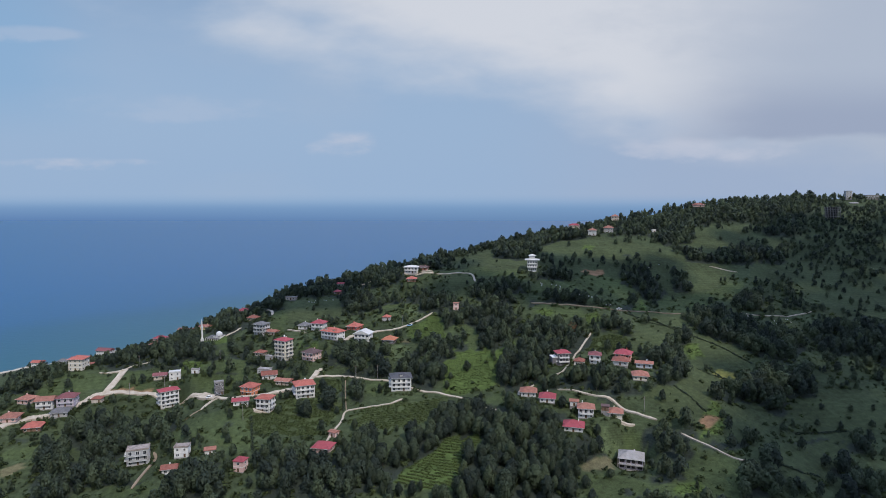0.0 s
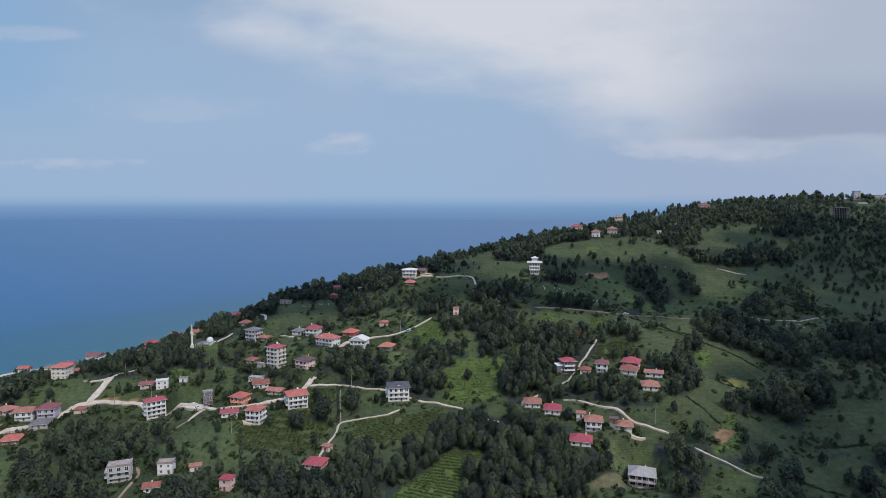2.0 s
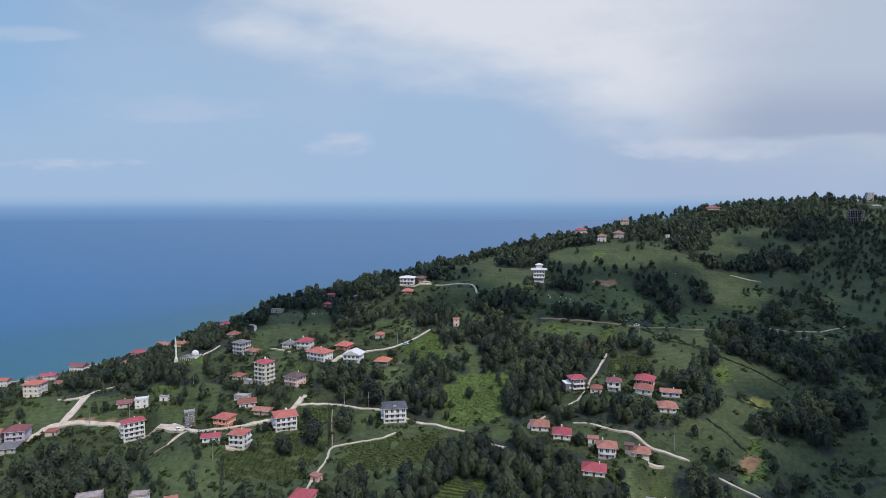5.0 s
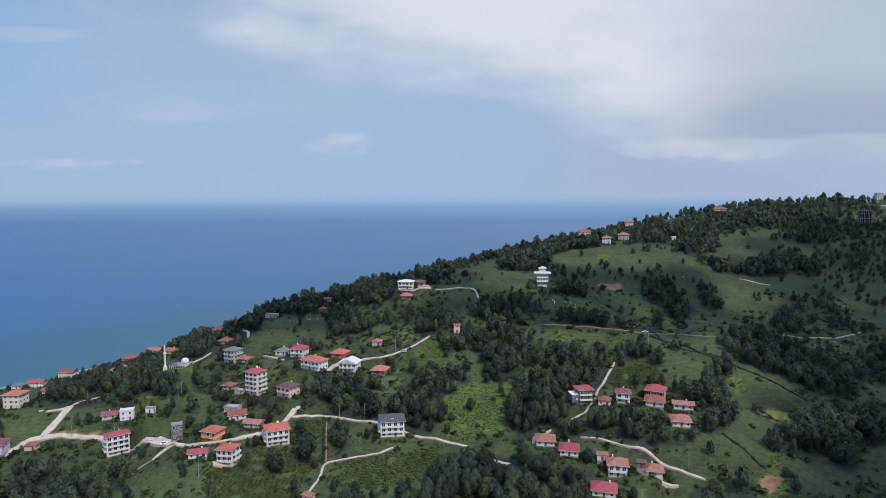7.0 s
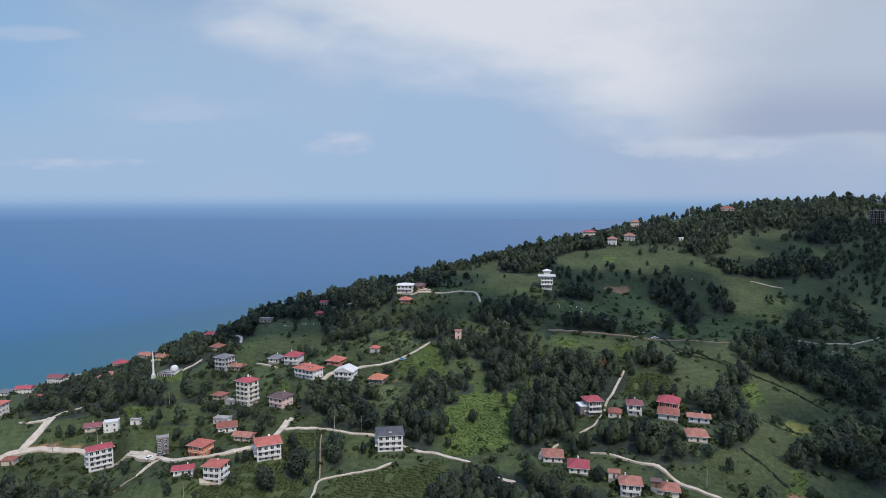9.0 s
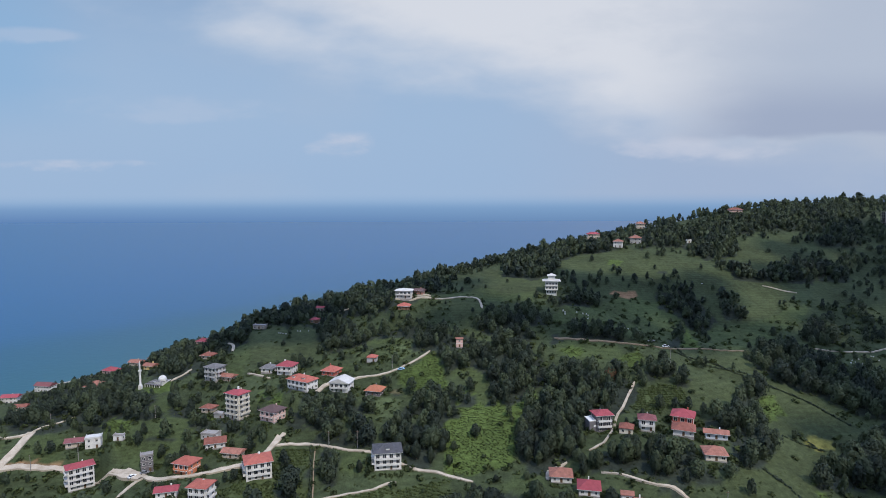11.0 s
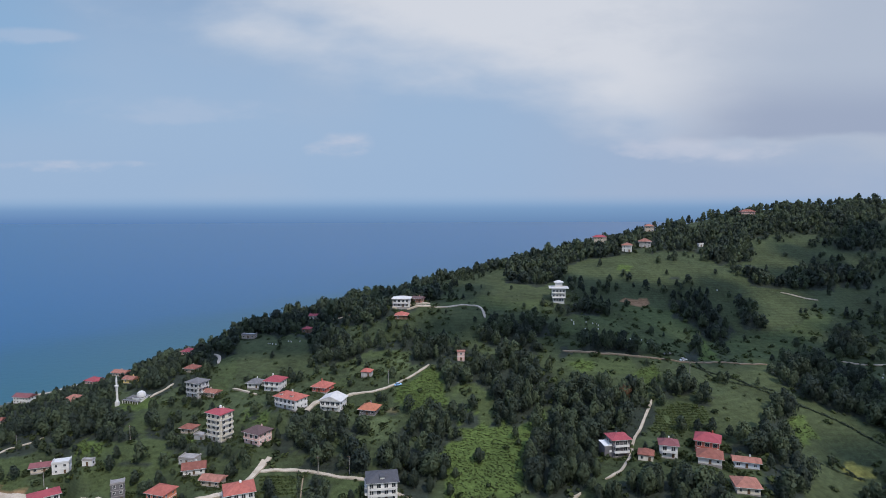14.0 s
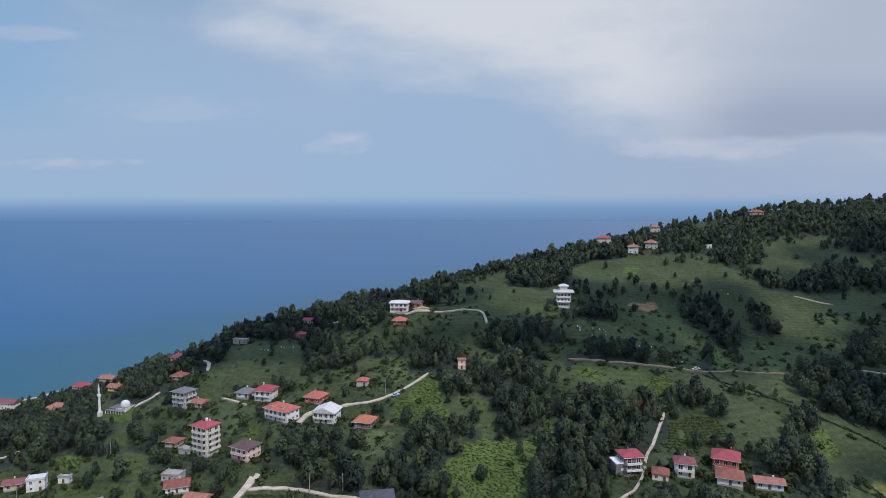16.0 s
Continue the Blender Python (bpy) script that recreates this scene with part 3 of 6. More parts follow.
road([(67.4, 373.2), (78.6, 379.8), (86.6, 397.4), (92.5, 405.4), (101.0, 419.4), (105.0, 426.3)], 1.25, "concrete", "narrow concrete lane between red-roofed houses")
road([(45.2, 355.6), (47.4, 365.0), (56.2, 368.7)], 1.7, "concrete", "pale concrete drive")
road([(68.1, 354.6), (76.3, 350.5), (82.9, 346.3), (88.4, 343.3), (97.4, 339.7), (106.4, 330.6), (116.3, 322.6)], 1.05, "concrete", "pale concrete lane below the orchard")
road([(124.9, 311.3), (133.0, 299.0), (142.2, 288.1), (151.5, 286.3)], 0.9, "concrete", "narrow concrete lane across the meadow")
road([(254.7, 580.4), (265.9, 575.1), (277.7, 571.4)], 1.0, "concrete", "short pale lane on the far slope")
road([(239.0, 484.6), (257.0, 484.1), (279.0, 489.1), (307.9, 502.9)], 0.8, "concrete", "pale lane on the shaded hillside")
road([(-153.3, 289.3), (-153.5, 299.8), (-153.2, 310.2), (-156.2, 321.5), (-160.0, 327.0)], 1.6, "earth", "dirt drive beside the concrete house")
road([(-172.1, 476.1), (-169.3, 481.4), (-166.4, 485.5), (-165.2, 492.3)], 1.5, "concrete", "concrete lane behind the mosque")
road([(-123.2, 475.1), (-111.5, 466.5), (-104.9, 461.9)], 1.3, "concrete", "concrete lane in front of the white houses")
road([(-84.2, 574.9), (-74.0, 574.1), (-66.4, 577.8)], 1.1, "concrete", "pale lane on the wooded ridge")
road([(-33.7, 527.9), (-24.9, 530.8), (-8.6, 532.3)], 1.8, "concrete", "pale yard of the ridge house")
road([(-238.7, 415.4), (-230.0, 416.7), (-223.9, 420.2)], 1.6, "concrete", "concrete lane beside the field")
road([(-163.7, 391.4), (-149.1, 385.9), (-137.5, 379.7), (-126.3, 377.2), (-111.7, 380.9), (-98.7, 385.8), (-89.0, 394.0), (-82.8, 406.5)], 2.6, "concrete", "pale concrete road between the apartment houses")
road([(-158.2, 389.5), (-151.9, 385.7), (-145.8, 383.9)], 6.5, "concrete", "pale concrete yard at the road junction")
road([(25.1, 350.3), (28.7, 346.6), (32.3, 343.9)], 1.8, "concrete", "short pale concrete drive in the wood")
road([(96.7, 322.5), (100.6, 323.3), (104.5, 323.0)], 1.8, "concrete", "pale rubble yard below the cream house")
road([(-157.5, 539.1), (-149.5, 526.9), (-145.6, 513.8)], 2.0, "concrete", "pale concrete drive on the ridge meadow")
road([(-112.0, 351.0), (-108.0, 353.0), (-103.0, 356.5)], 4.0, "concrete", "paved pale concrete apron below the white house")
road([(-452, 566), (-410, 640), (-368, 690), (-314, 764), (-262, 842), (-205, 920)], 6.5, "concrete", "pale coast road along the shore")

# fields
field("grass", [(-269, 392), (-267, 419), (-232, 413), (-228, 398), (-252, 389)])
field("grass", [(-221, 399), (-219, 422), (-204, 420), (-195, 401)])
field("bright", [(-187, 423), (-193, 444), (-186, 450), (-174, 420)])
field("grass", [(-168, 405), (-154, 424), (-142, 425), (-135, 392), (-162, 395)])
field("grass", [(-158, 335), (-152, 359), (-129, 353), (-112, 342), (-102, 312), (-115, 315), (-143, 329)])
field("grass", [(-254, 340), (-239, 345), (-229, 356), (-209, 346), (-211, 338), (-233, 336), (-250, 333)])
field("tea", [(-116, 343), (-108, 364), (-81, 380), (-60, 365), (-64, 346), (-70, 326), (-96, 322), (-108, 329)])
field("grass", [(-124, 339), (-111, 338), (-99, 312), (-106, 305), (-115, 315)])
field("tea", [(-56, 341), (-49, 362), (-22, 364), (2, 366), (4, 351), (-14, 339), (-33, 335)])
field("tea", [(-80, 387), (-84, 397), (-67, 395), (-65, 384)])
field("grass", [(-60, 384), (-54, 394), (-35, 390), (-33, 372), (-48, 376)])
field("bright", [(0, 369), (2, 410), (11, 438), (26, 426), (37, 406), (34, 377), (27, 371), (13, 371)])
field("grass", [(26, 358), (33, 366), (44, 367), (44, 353), (35, 351)])
field("tea", [(97, 404), (107, 418), (130, 424), (145, 410), (157, 421), (162, 414), (148, 395), (128, 405), (117, 408), (104, 398)])
field("meadow", [(157, 421), (178, 439), (200, 420), (204, 392), (185, 388), (171, 388), (161, 391), (167, 415)])
field("meadow", [(122, 343), (136, 364), (162, 385), (180, 376), (153, 345), (142, 320), (126, 320), (120, 331), (115, 339)])
field("bright", [(160, 402), (171, 420), (176, 410), (165, 393)])
field("meadow", [(163, 339), (189, 358), (199, 340), (174, 322), (157, 300), (147, 298), (153, 318)])
field("meadow", [(210, 359), (244, 370), (281, 379), (249, 333), (227, 332), (198, 337)])
field("meadow", [(164, 298), (188, 319), (222, 325), (220, 313), (187, 284), (164, 277)])
field("grass", [(64, 269), (73, 287), (88, 290), (97, 277), (111, 277), (126, 296), (142, 288), (147, 281), (132, 261)])
field("bright", [(105, 269), (110, 275), (120, 274), (119, 266), (110, 264)])
field("tan", [(69, 294), (80, 302), (94, 315), (86, 297), (69, 288)])
field("yellow", [(169, 379), (179, 386), (188, 384), (183, 378), (173, 376)])
field("bright", [(133, 305), (142, 323), (158, 348), (156, 336), (148, 311), (140, 307)])
field("soil", [(136, 317), (143, 322), (150, 321), (146, 315), (136, 313)])
field("terrace", [(-28, 283), (-13, 309), (5, 323), (22, 332), (27, 325), (14, 310), (6, 280), (-9, 279)])
field("grass", [(-168, 289), (-171, 305), (-152, 297), (-142, 287), (-128, 275)])
field("tan", [(-242, 323), (-243, 327), (-236, 332), (-232, 328), (-237, 320)])
field("grass", [(96, 317), (103, 321), (113, 315), (109, 311)])
field("grass", [(-183, 419), (-194, 441), (-185, 456), (-167, 458), (-151, 434), (-134, 421), (-122, 405), (-145, 401), (-165, 398)])
field("bright", [(-184, 423), (-196, 447), (-188, 451), (-174, 432), (-168, 416)])
field("bright", [(-139, 427), (-137, 434), (-126, 429), (-126, 422), (-134, 421)])
field("bright", [(-199, 474), (-183, 474), (-176, 482), (-163, 466), (-174, 462)])
field("meadow", [(-143, 520), (-149, 558), (-125, 569), (-94, 540), (-82, 500), (-84, 480), (-100, 480), (-125, 488)])
field("grass", [(-139, 483), (-152, 534), (-149, 558), (-126, 492), (-128, 469)])
field("grass", [(-84, 455), (-69, 466), (-57, 468), (-50, 465), (-55, 460), (-73, 458)])
field("tall", [(-59, 481), (-46, 485), (-21, 485), (-8, 478), (-29, 468), (-48, 470)])
field("grass", [(-51, 492), (-45, 502), (-21, 494), (-21, 483)])
field("bright", [(-25, 456), (-8, 472), (0, 466), (1, 439), (-10, 435), (-24, 441)])
field("tall", [(-48, 420), (-39, 427), (-23, 431), (-25, 417), (-37, 412)])
field("bright", [(-106, 437), (-106, 448), (-91, 438), (-91, 429)])
field("meadow", [(6, 513), (6, 528), (22, 533), (27, 514), (29, 499), (15, 499)])
field("grass", [(-1, 541), (26, 562), (66, 545), (63, 521), (31, 532)])
field("meadow", [(31, 576), (40, 631), (82, 587), (73, 541), (43, 538)])
field("bright", [(-4, 404), (4, 420), (17, 419), (31, 425), (43, 419), (48, 432), (56, 413), (48, 398)])
field("grass", [(4, 443), (8, 461), (22, 455), (27, 442), (23, 426), (17, 425), (19, 447), (10, 449)])
field("grass", [(72, 500), (93, 529), (124, 547), (119, 509), (105, 496), (91, 495), (74, 491)])
field("grass", [(115, 543), (140, 561), (161, 556), (174, 539), (178, 517), (154, 487), (123, 473), (109, 477)])
field("grass", [(70, 472), (107, 461), (105, 448), (85, 446), (67, 459)])
field("bright", [(71, 465), (86, 463), (81, 454), (73, 457)])
field("bright", [(97, 440), (107, 453), (117, 456), (115, 443), (106, 439)])
field("meadow", [(98, 606), (101, 639), (130, 665), (168, 647), (190, 631), (225, 617), (200, 593), (173, 587), (133, 594)])
field("bright", [(138, 611), (146, 621), (154, 617), (148, 608)])
field("meadow", [(189, 596), (224, 607), (233, 599), (264, 586), (283, 576), (262, 555), (238, 554), (220, 564), (202, 568)])
field("meadow", [(199, 544), (208, 537), (218, 561), (243, 562), (267, 563), (242, 540), (220, 528), (198, 528)])
field("grass", [(186, 525), (223, 528), (279, 557), (264, 534), (212, 497), (189, 478), (170, 478)])
field("bright", [(147, 469), (173, 525), (167, 493), (162, 475)])
field("meadow", [(145, 461), (195, 479), (194, 451), (184, 439), (163, 448)])
field("meadow", [(139, 430), (162, 445), (172, 432), (160, 416), (144, 402), (127, 401), (128, 409), (128, 421)])
field("tea", [(96, 402), (103, 417), (113, 423), (128, 421), (124, 411), (114, 401), (103, 398)])
field("meadow", [(181, 429), (194, 402), (189, 395), (165, 391), (161, 401)])
field("bright", [(169, 414), (178, 420), (176, 404), (159, 390)])
field("meadow", [(278, 669), (336, 692), (327, 662), (297, 626), (266, 612), (256, 631)])
field("meadow", [(328, 667), (388, 674), (369, 647), (343, 648)])
field("meadow", [(298, 587), (334, 597), (309, 562), (278, 550)])
field("soil", [(128, 561), (133, 566), (150, 569), (150, 561), (138, 557)])
field("wood", [(-363, 633), (-339, 636), (-319, 641), (-279, 622), (-194, 475), (-217, 489), (-202, 465), (-187, 450), (-185, 435), (-191, 432), (-203, 438), (-206, 434), (-222, 441)])
field("wood", [(-200, 499), (-197, 506), (-205, 528), (-244, 619), (-233, 626), (-193, 569), (-169, 557), (-151, 564), (-140, 531), (-149, 520), (-148, 504), (-142, 484), (-157, 486), (-161, 485), (-168, 476), (-179, 479)])
field("wood", [(-172, 427), (-173, 435), (-168, 437), (-154, 430), (-152, 426), (-160, 425)])
field("wood", [(-155, 435), (-154, 441), (-138, 436), (-132, 428), (-142, 428), (-152, 430)])
field("wood", [(-116, 417), (-98, 410), (-97, 408), (-118, 416)])
field("wood", [(-156, 409), (-154, 410), (-147, 411), (-139, 409), (-144, 408)])
field("wood", [(-193, 422), (-202, 429), (-192, 430), (-185, 424), (-186, 422)])
field("wood", [(-375, 1138), (-351, 1150), (-256, 1113), (-251, 1168), (-227, 1195), (-174, 1170), (-59, 623), (-36, 611), (-24, 624), (-1, 649), (-1, 578), (-12, 530), (-33, 518), (-53, 535), (-88, 562), (-77, 530), (-65, 522), (-60, 493), (-72, 485), (-82, 502), (-91, 533), (-110, 557), (-116, 549), (-144, 591), (-150, 559)])
field("wood", [(-62, 502), (-45, 503), (-1, 497), (0, 472), (-20, 478), (-20, 489), (-45, 496), (-60, 488)])
field("wood", [(-77, 429), (-74, 436), (-61, 429), (-51, 433), (-48, 419), (-65, 422), (-76, 425)])
field("wood", [(-23, 424), (-7, 429), (0, 423), (0, 413), (-22, 414)])
field("wood", [(-40, 435), (-34, 439), (-29, 437), (-26, 434), (-30, 440), (-24, 434), (-23, 432)])
field("wood", [(-1, 466), (26, 472), (40, 478), (50, 467), (58, 457), (61, 444), (54, 435), (48, 429), (43, 420), (33, 420), (30, 426), (30, 436), (24, 448), (19, 456), (2, 454)])
field("wood", [(8, 422), (10, 436), (17, 435), (17, 422)])
field("wood", [(22, 421), (23, 432), (30, 430), (29, 420)])
field("wood", [(-7, 427), (4, 437), (7, 427), (9, 414), (1, 411), (-4, 402), (-8, 402)])
field("wood", [(53, 429), (73, 435), (87, 435), (99, 429), (105, 423), (103, 415), (93, 399), (82, 400), (71, 389), (51, 395), (52, 412)])
field("wood", [(66, 468), (71, 482), (75, 474), (87, 479), (101, 482), (111, 474), (114, 466), (91, 470), (76, 472)])
field("wood", [(22, 496), (30, 514), (46, 505), (61, 514), (71, 491), (54, 489), (55, 472), (36, 476)])
field("wood", [(80, 518), (83, 536), (96, 543), (117, 551), (113, 537), (95, 522)])
field("wood", [(166, 569), (188, 573), (194, 559), (197, 532), (175, 511), (175, 533), (172, 544), (160, 548)])
field("wood", [(213, 563), (220, 566), (219, 547), (222, 535), (214, 532), (204, 533), (206, 543)])
field("wood", [(112, 434), (128, 441), (131, 435), (125, 427), (112, 426)])
field("wood", [(125, 418), (130, 427), (137, 427), (132, 419)])
field("wood", [(139, 467), (144, 482), (160, 503), (147, 470)])
field("wood", [(114, 400), (117, 401), (122, 400), (123, 399)])
field("wood", [(140, 395), (152, 408), (164, 420), (172, 430), (182, 436), (174, 419), (164, 410), (158, 399), (152, 384), (123, 379), (119, 385)])
field("wood", [(186, 468), (228, 480), (248, 477), (205, 417), (194, 428), (190, 436), (184, 449)])
field("wood", [(257, 522), (283, 530), (262, 496), (240, 498)])
field("wood", [(197, 659), (219, 719), (252, 723), (287, 741), (357, 766), (436, 798), (503, 834), (402, 693), (362, 701), (326, 711), (280, 683), (261, 636), (227, 623), (220, 660)])
field("wood", [(244, 613), (260, 594), (292, 620), (325, 622), (301, 591), (265, 587), (236, 588)])
field("wood", [(360, 682), (396, 685), (386, 670), (350, 666)])
field("wood", [(320, 621), (352, 623), (335, 599), (309, 597)])
field("wood", [(57, 661), (84, 680), (138, 698), (145, 666), (162, 693), (200, 729), (215, 711), (197, 664), (178, 643), (191, 688), (156, 639), (143, 642), (124, 642), (103, 629), (92, 596), (71, 572), (49, 591)])
field("wood", [(177, 598), (185, 602), (183, 596), (176, 595)])
field("wood", [(-378, 512), (-387, 559), (-275, 413), (-269, 393), (-285, 394)])
field("wood", [(-231, 360), (-208, 374), (-190, 368), (-172, 346), (-169, 331), (-180, 329), (-174, 311), (-203, 335), (-221, 349)])
field("wood", [(-176, 339), (-174, 356), (-165, 350), (-166, 370), (-153, 347), (-163, 338)])
field("wood", [(-259, 347), (-251, 349), (-241, 350), (-246, 347)])
field("wood", [(-228, 329), (-232, 346), (-224, 350), (-214, 333), (-197, 330), (-158, 298), (-148, 290), (-174, 301), (-190, 303), (-190, 294), (-214, 299)])
field("wood", [(-133, 277), (-130, 287), (-119, 287), (-122, 302), (-112, 297), (-107, 275), (-99, 267), (-129, 272)])
field("wood", [(-141, 321), (-142, 328), (-136, 325), (-134, 321)])
field("wood", [(-125, 341), (-117, 334), (-121, 330)])
field("wood", [(-70, 400), (-63, 408), (-51, 404), (-36, 402), (-35, 391), (-50, 396), (-65, 397)])
field("wood", [(-32, 400), (-21, 412), (-5, 406), (-1, 388), (-8, 373), (-18, 379), (-28, 393)])
field("wood", [(-90, 302), (-91, 308), (-84, 309), (-77, 307), (-76, 301)])
field("wood", [(-84, 348), (-84, 357), (-80, 357), (-78, 348)])
field("wood", [(-24, 301), (-20, 320), (-8, 335), (5, 342), (5, 325), (-1, 313), (-13, 302), (-23, 285), (-28, 281)])
field("wood", [(-85, 266), (-89, 288), (-83, 296), (-66, 296), (-53, 301), (-50, 319), (-38, 319), (-33, 304), (-27, 299), (-25, 279), (-35, 275), (-50, 266)])
field("wood", [(-24, 270), (-9, 270), (4, 270), (4, 269), (-24, 268)])
field("wood", [(9, 329), (12, 354), (22, 358), (32, 348), (47, 342), (58, 328), (65, 319), (63, 304), (68, 297), (61, 266), (4, 269), (8, 289), (20, 313), (20, 325), (9, 317)])
field("wood", [(69, 361), (78, 365), (93, 357), (103, 355), (113, 347), (115, 340), (99, 341), (90, 344), (72, 353)])
field("wood", [(40, 396), (46, 421), (62, 424), (82, 424), (76, 401), (67, 379), (50, 361), (37, 364), (35, 384)])
field("wood", [(67, 308), (76, 313), (81, 309), (82, 304), (68, 300)])
field("wood", [(107, 316), (116, 315), (124, 313), (121, 306), (115, 304), (109, 312)])
field("wood", [(83, 275), (87, 275), (90, 268), (84, 269)])
field("wood", [(99, 284), (109, 288), (112, 282), (107, 275), (99, 279)])
field("wood", [(115, 314), (123, 312), (131, 317), (132, 308), (131, 302), (122, 309), (115, 304), (111, 303)])
field("wood", [(108, 278), (113, 291), (117, 285), (114, 276)])
field("wood", [(151, 338), (174, 364), (194, 376), (205, 384), (235, 386), (234, 371), (224, 360), (210, 360), (197, 341), (189, 340), (186, 353), (166, 345)])
field("wood", [(131, 298), (137, 302), (151, 301), (159, 307), (157, 302), (149, 296), (137, 294)])
field("wood", [(183, 314), (200, 320), (221, 323), (219, 321), (199, 318), (184, 313)])
field("wood", [(210, 311), (222, 321), (230, 317), (221, 310)])
field("wood", [(142, 283), (156, 289), (164, 288), (160, 275), (145, 262), (138, 258), (130, 258), (141, 270)])
field("wood", [(193, 295), (205, 300), (198, 288), (189, 286)])
field("wood", [(152, 260), (162, 261), (154, 260)])
field("wood", [(183, 266), (190, 277), (207, 286), (216, 288), (204, 270)])
field("wood", [(197, 451), (203, 419), (213, 406), (230, 396), (258, 424), (265, 443), (249, 444), (215, 443)])
field("wood", [(269, 436), (278, 424), (307, 431), (303, 409), (358, 487), (314, 481), (288, 467)])
field("wood", [(132, 361), (146, 395), (158, 408), (151, 380), (149, 364), (137, 356)])
field("wood", [(-362, 604), (-367, 631), (-332, 622), (-314, 625), (-313, 649), (-305, 656), (-269, 598), (-195, 470), (-186, 442), (-189, 430), (-205, 434), (-214, 445), (-222, 438), (-320, 546)])
field("wood", [(-277, 620), (-273, 626), (-263, 630), (-247, 614), (-200, 520), (-261, 603)])
field("wood", [(-226, 508), (-196, 477), (-188, 464), (-186, 446), (-195, 448)])
field("wood", [(-335, 560), (-343, 603), (-318, 596), (-253, 520), (-250, 530), (-196, 435), (-205, 431), (-209, 423), (-224, 419), (-236, 420)])
field("wood", [(-188, 436), (-194, 457), (-185, 469), (-172, 457), (-167, 430), (-177, 427)])
field("wood", [(-171, 425), (-167, 428), (-159, 426), (-158, 423)])
field("wood", [(-156, 436), (-157, 443), (-147, 442), (-143, 430), (-149, 430)])
field("wood", [(-136, 420), (-135, 426), (-127, 422), (-127, 416), (-131, 413)])
field("wood", [(-116, 386), (-114, 387), (-109, 384), (-109, 382)])
field("wood", [(-78, 426), (-75, 445), (-65, 432), (-60, 428), (-54, 412), (-63, 406), (-74, 412)])
field("wood", [(-79, 416), (-79, 421), (-73, 420), (-72, 413)])
field("wood", [(-62, 391), (-57, 394), (-51, 390), (-49, 373), (-53, 366), (-58, 378)])
field("wood", [(-87, 352), (-87, 359), (-83, 361), (-80, 355), (-80, 348)])
field("wood", [(-67, 378), (-64, 385), (-60, 378), (-63, 372)])
field("wood", [(-52, 400), (-50, 408), (-40, 405), (-37, 392), (-45, 393)])
field("wood", [(-78, 367), (-71, 369), (-65, 363), (-69, 359), (-75, 361)])
field("soil", [(-223, 399), (-211, 402), (-196, 402), (-194, 400), (-209, 399), (-222, 397)])
field("tan", [(-34, 441), (-26, 438), (-24, 434), (-31, 435)])
field("wood", [(70, 368), (75, 369), (84, 367), (100, 360), (105, 357), (113, 356), (109, 346), (65, 358)])
field("wood", [(130, 369), (154, 389), (155, 382), (135, 348), (116, 345), (125, 357)])
field("wood", [(-113, 435), (-108, 417), (-112, 414), (-121, 417), (-128, 421), (-125, 425)])
field("wood", [(-84, 414), (-82, 423), (-74, 417), (-73, 408), (-80, 408)])
field("wood", [(-67, 406), (-61, 408), (-59, 397), (-65, 398)])
field("wood", [(-96, 449), (-94, 451), (-86, 439), (-85, 430), (-90, 432)])
field("wood", [(-104, 437), (-102, 443), (-97, 439), (-97, 434)])
field("wood", [(-154, 434), (-155, 440), (-144, 439), (-141, 435)])
field("wood", [(-139, 420), (-141, 426), (-135, 425), (-133, 420)])
field("wood", [(67, 298), (70, 307), (78, 312), (91, 317), (96, 316), (85, 307), (74, 297)])
field("wood", [(105, 318), (111, 320), (123, 316), (124, 308), (118, 303), (108, 312)])
field("wood", [(49, 329), (52, 335), (63, 331), (71, 329), (64, 323), (59, 311), (47, 316)])
field("wood", [(113, 303), (120, 311), (127, 306), (124, 293), (115, 288)])
field("wood", [(88, 341), (92, 343), (98, 341), (98, 339), (92, 339)])
field("wood", [(48, 433), (57, 443), (69, 441), (82, 443), (90, 437), (100, 432), (107, 421)])
field("wood", [(-5, 480), (2, 494), (15, 489), (24, 483), (20, 473), (5, 470)])
field("wood", [(-50, 424), (-45, 428), (-38, 425), (-38, 419), (-46, 418)])
field("tall", [(81, 316), (85, 320), (99, 318), (96, 317), (81, 306)])

# hedges
hedge([(138, 459), (161, 445), (186, 423), (204, 396)])
hedge([(135, 347), (141, 338), (144, 326)])
hedge([(-111, 344), (-104, 323), (-99, 307)])
hedge([(171, 388), (175, 378)])
hedge([(166, 288), (174, 285), (182, 285)])
hedge([(193, 324), (226, 331)])
hedge([(163, 383), (174, 377), (179, 376)])
hedge([(-67, 398), (-63, 378), (-60, 359)])
hedge([(143, 468), (148, 447), (174, 441)])

pad_xy = np.array([(p[0], p[1]) for p in PLOTS])
PAD = 22.0
pad_z = np.array([p[2] for p in PLOTS])
pad_size = np.array([0.5 * max(p[4], p[5]) + 1.0 for p in PLOTS])
near = np.exp(-((pad_xy[:, None] - pad_xy[None]) ** 2).sum(-1) / (2 * PAD * PAD))
pad_pull = np.linalg.solve(near + 0.4 * np.eye(len(PLOTS)), pad_z - slope_height(pad_xy[:, 0], pad_xy[:, 1]))


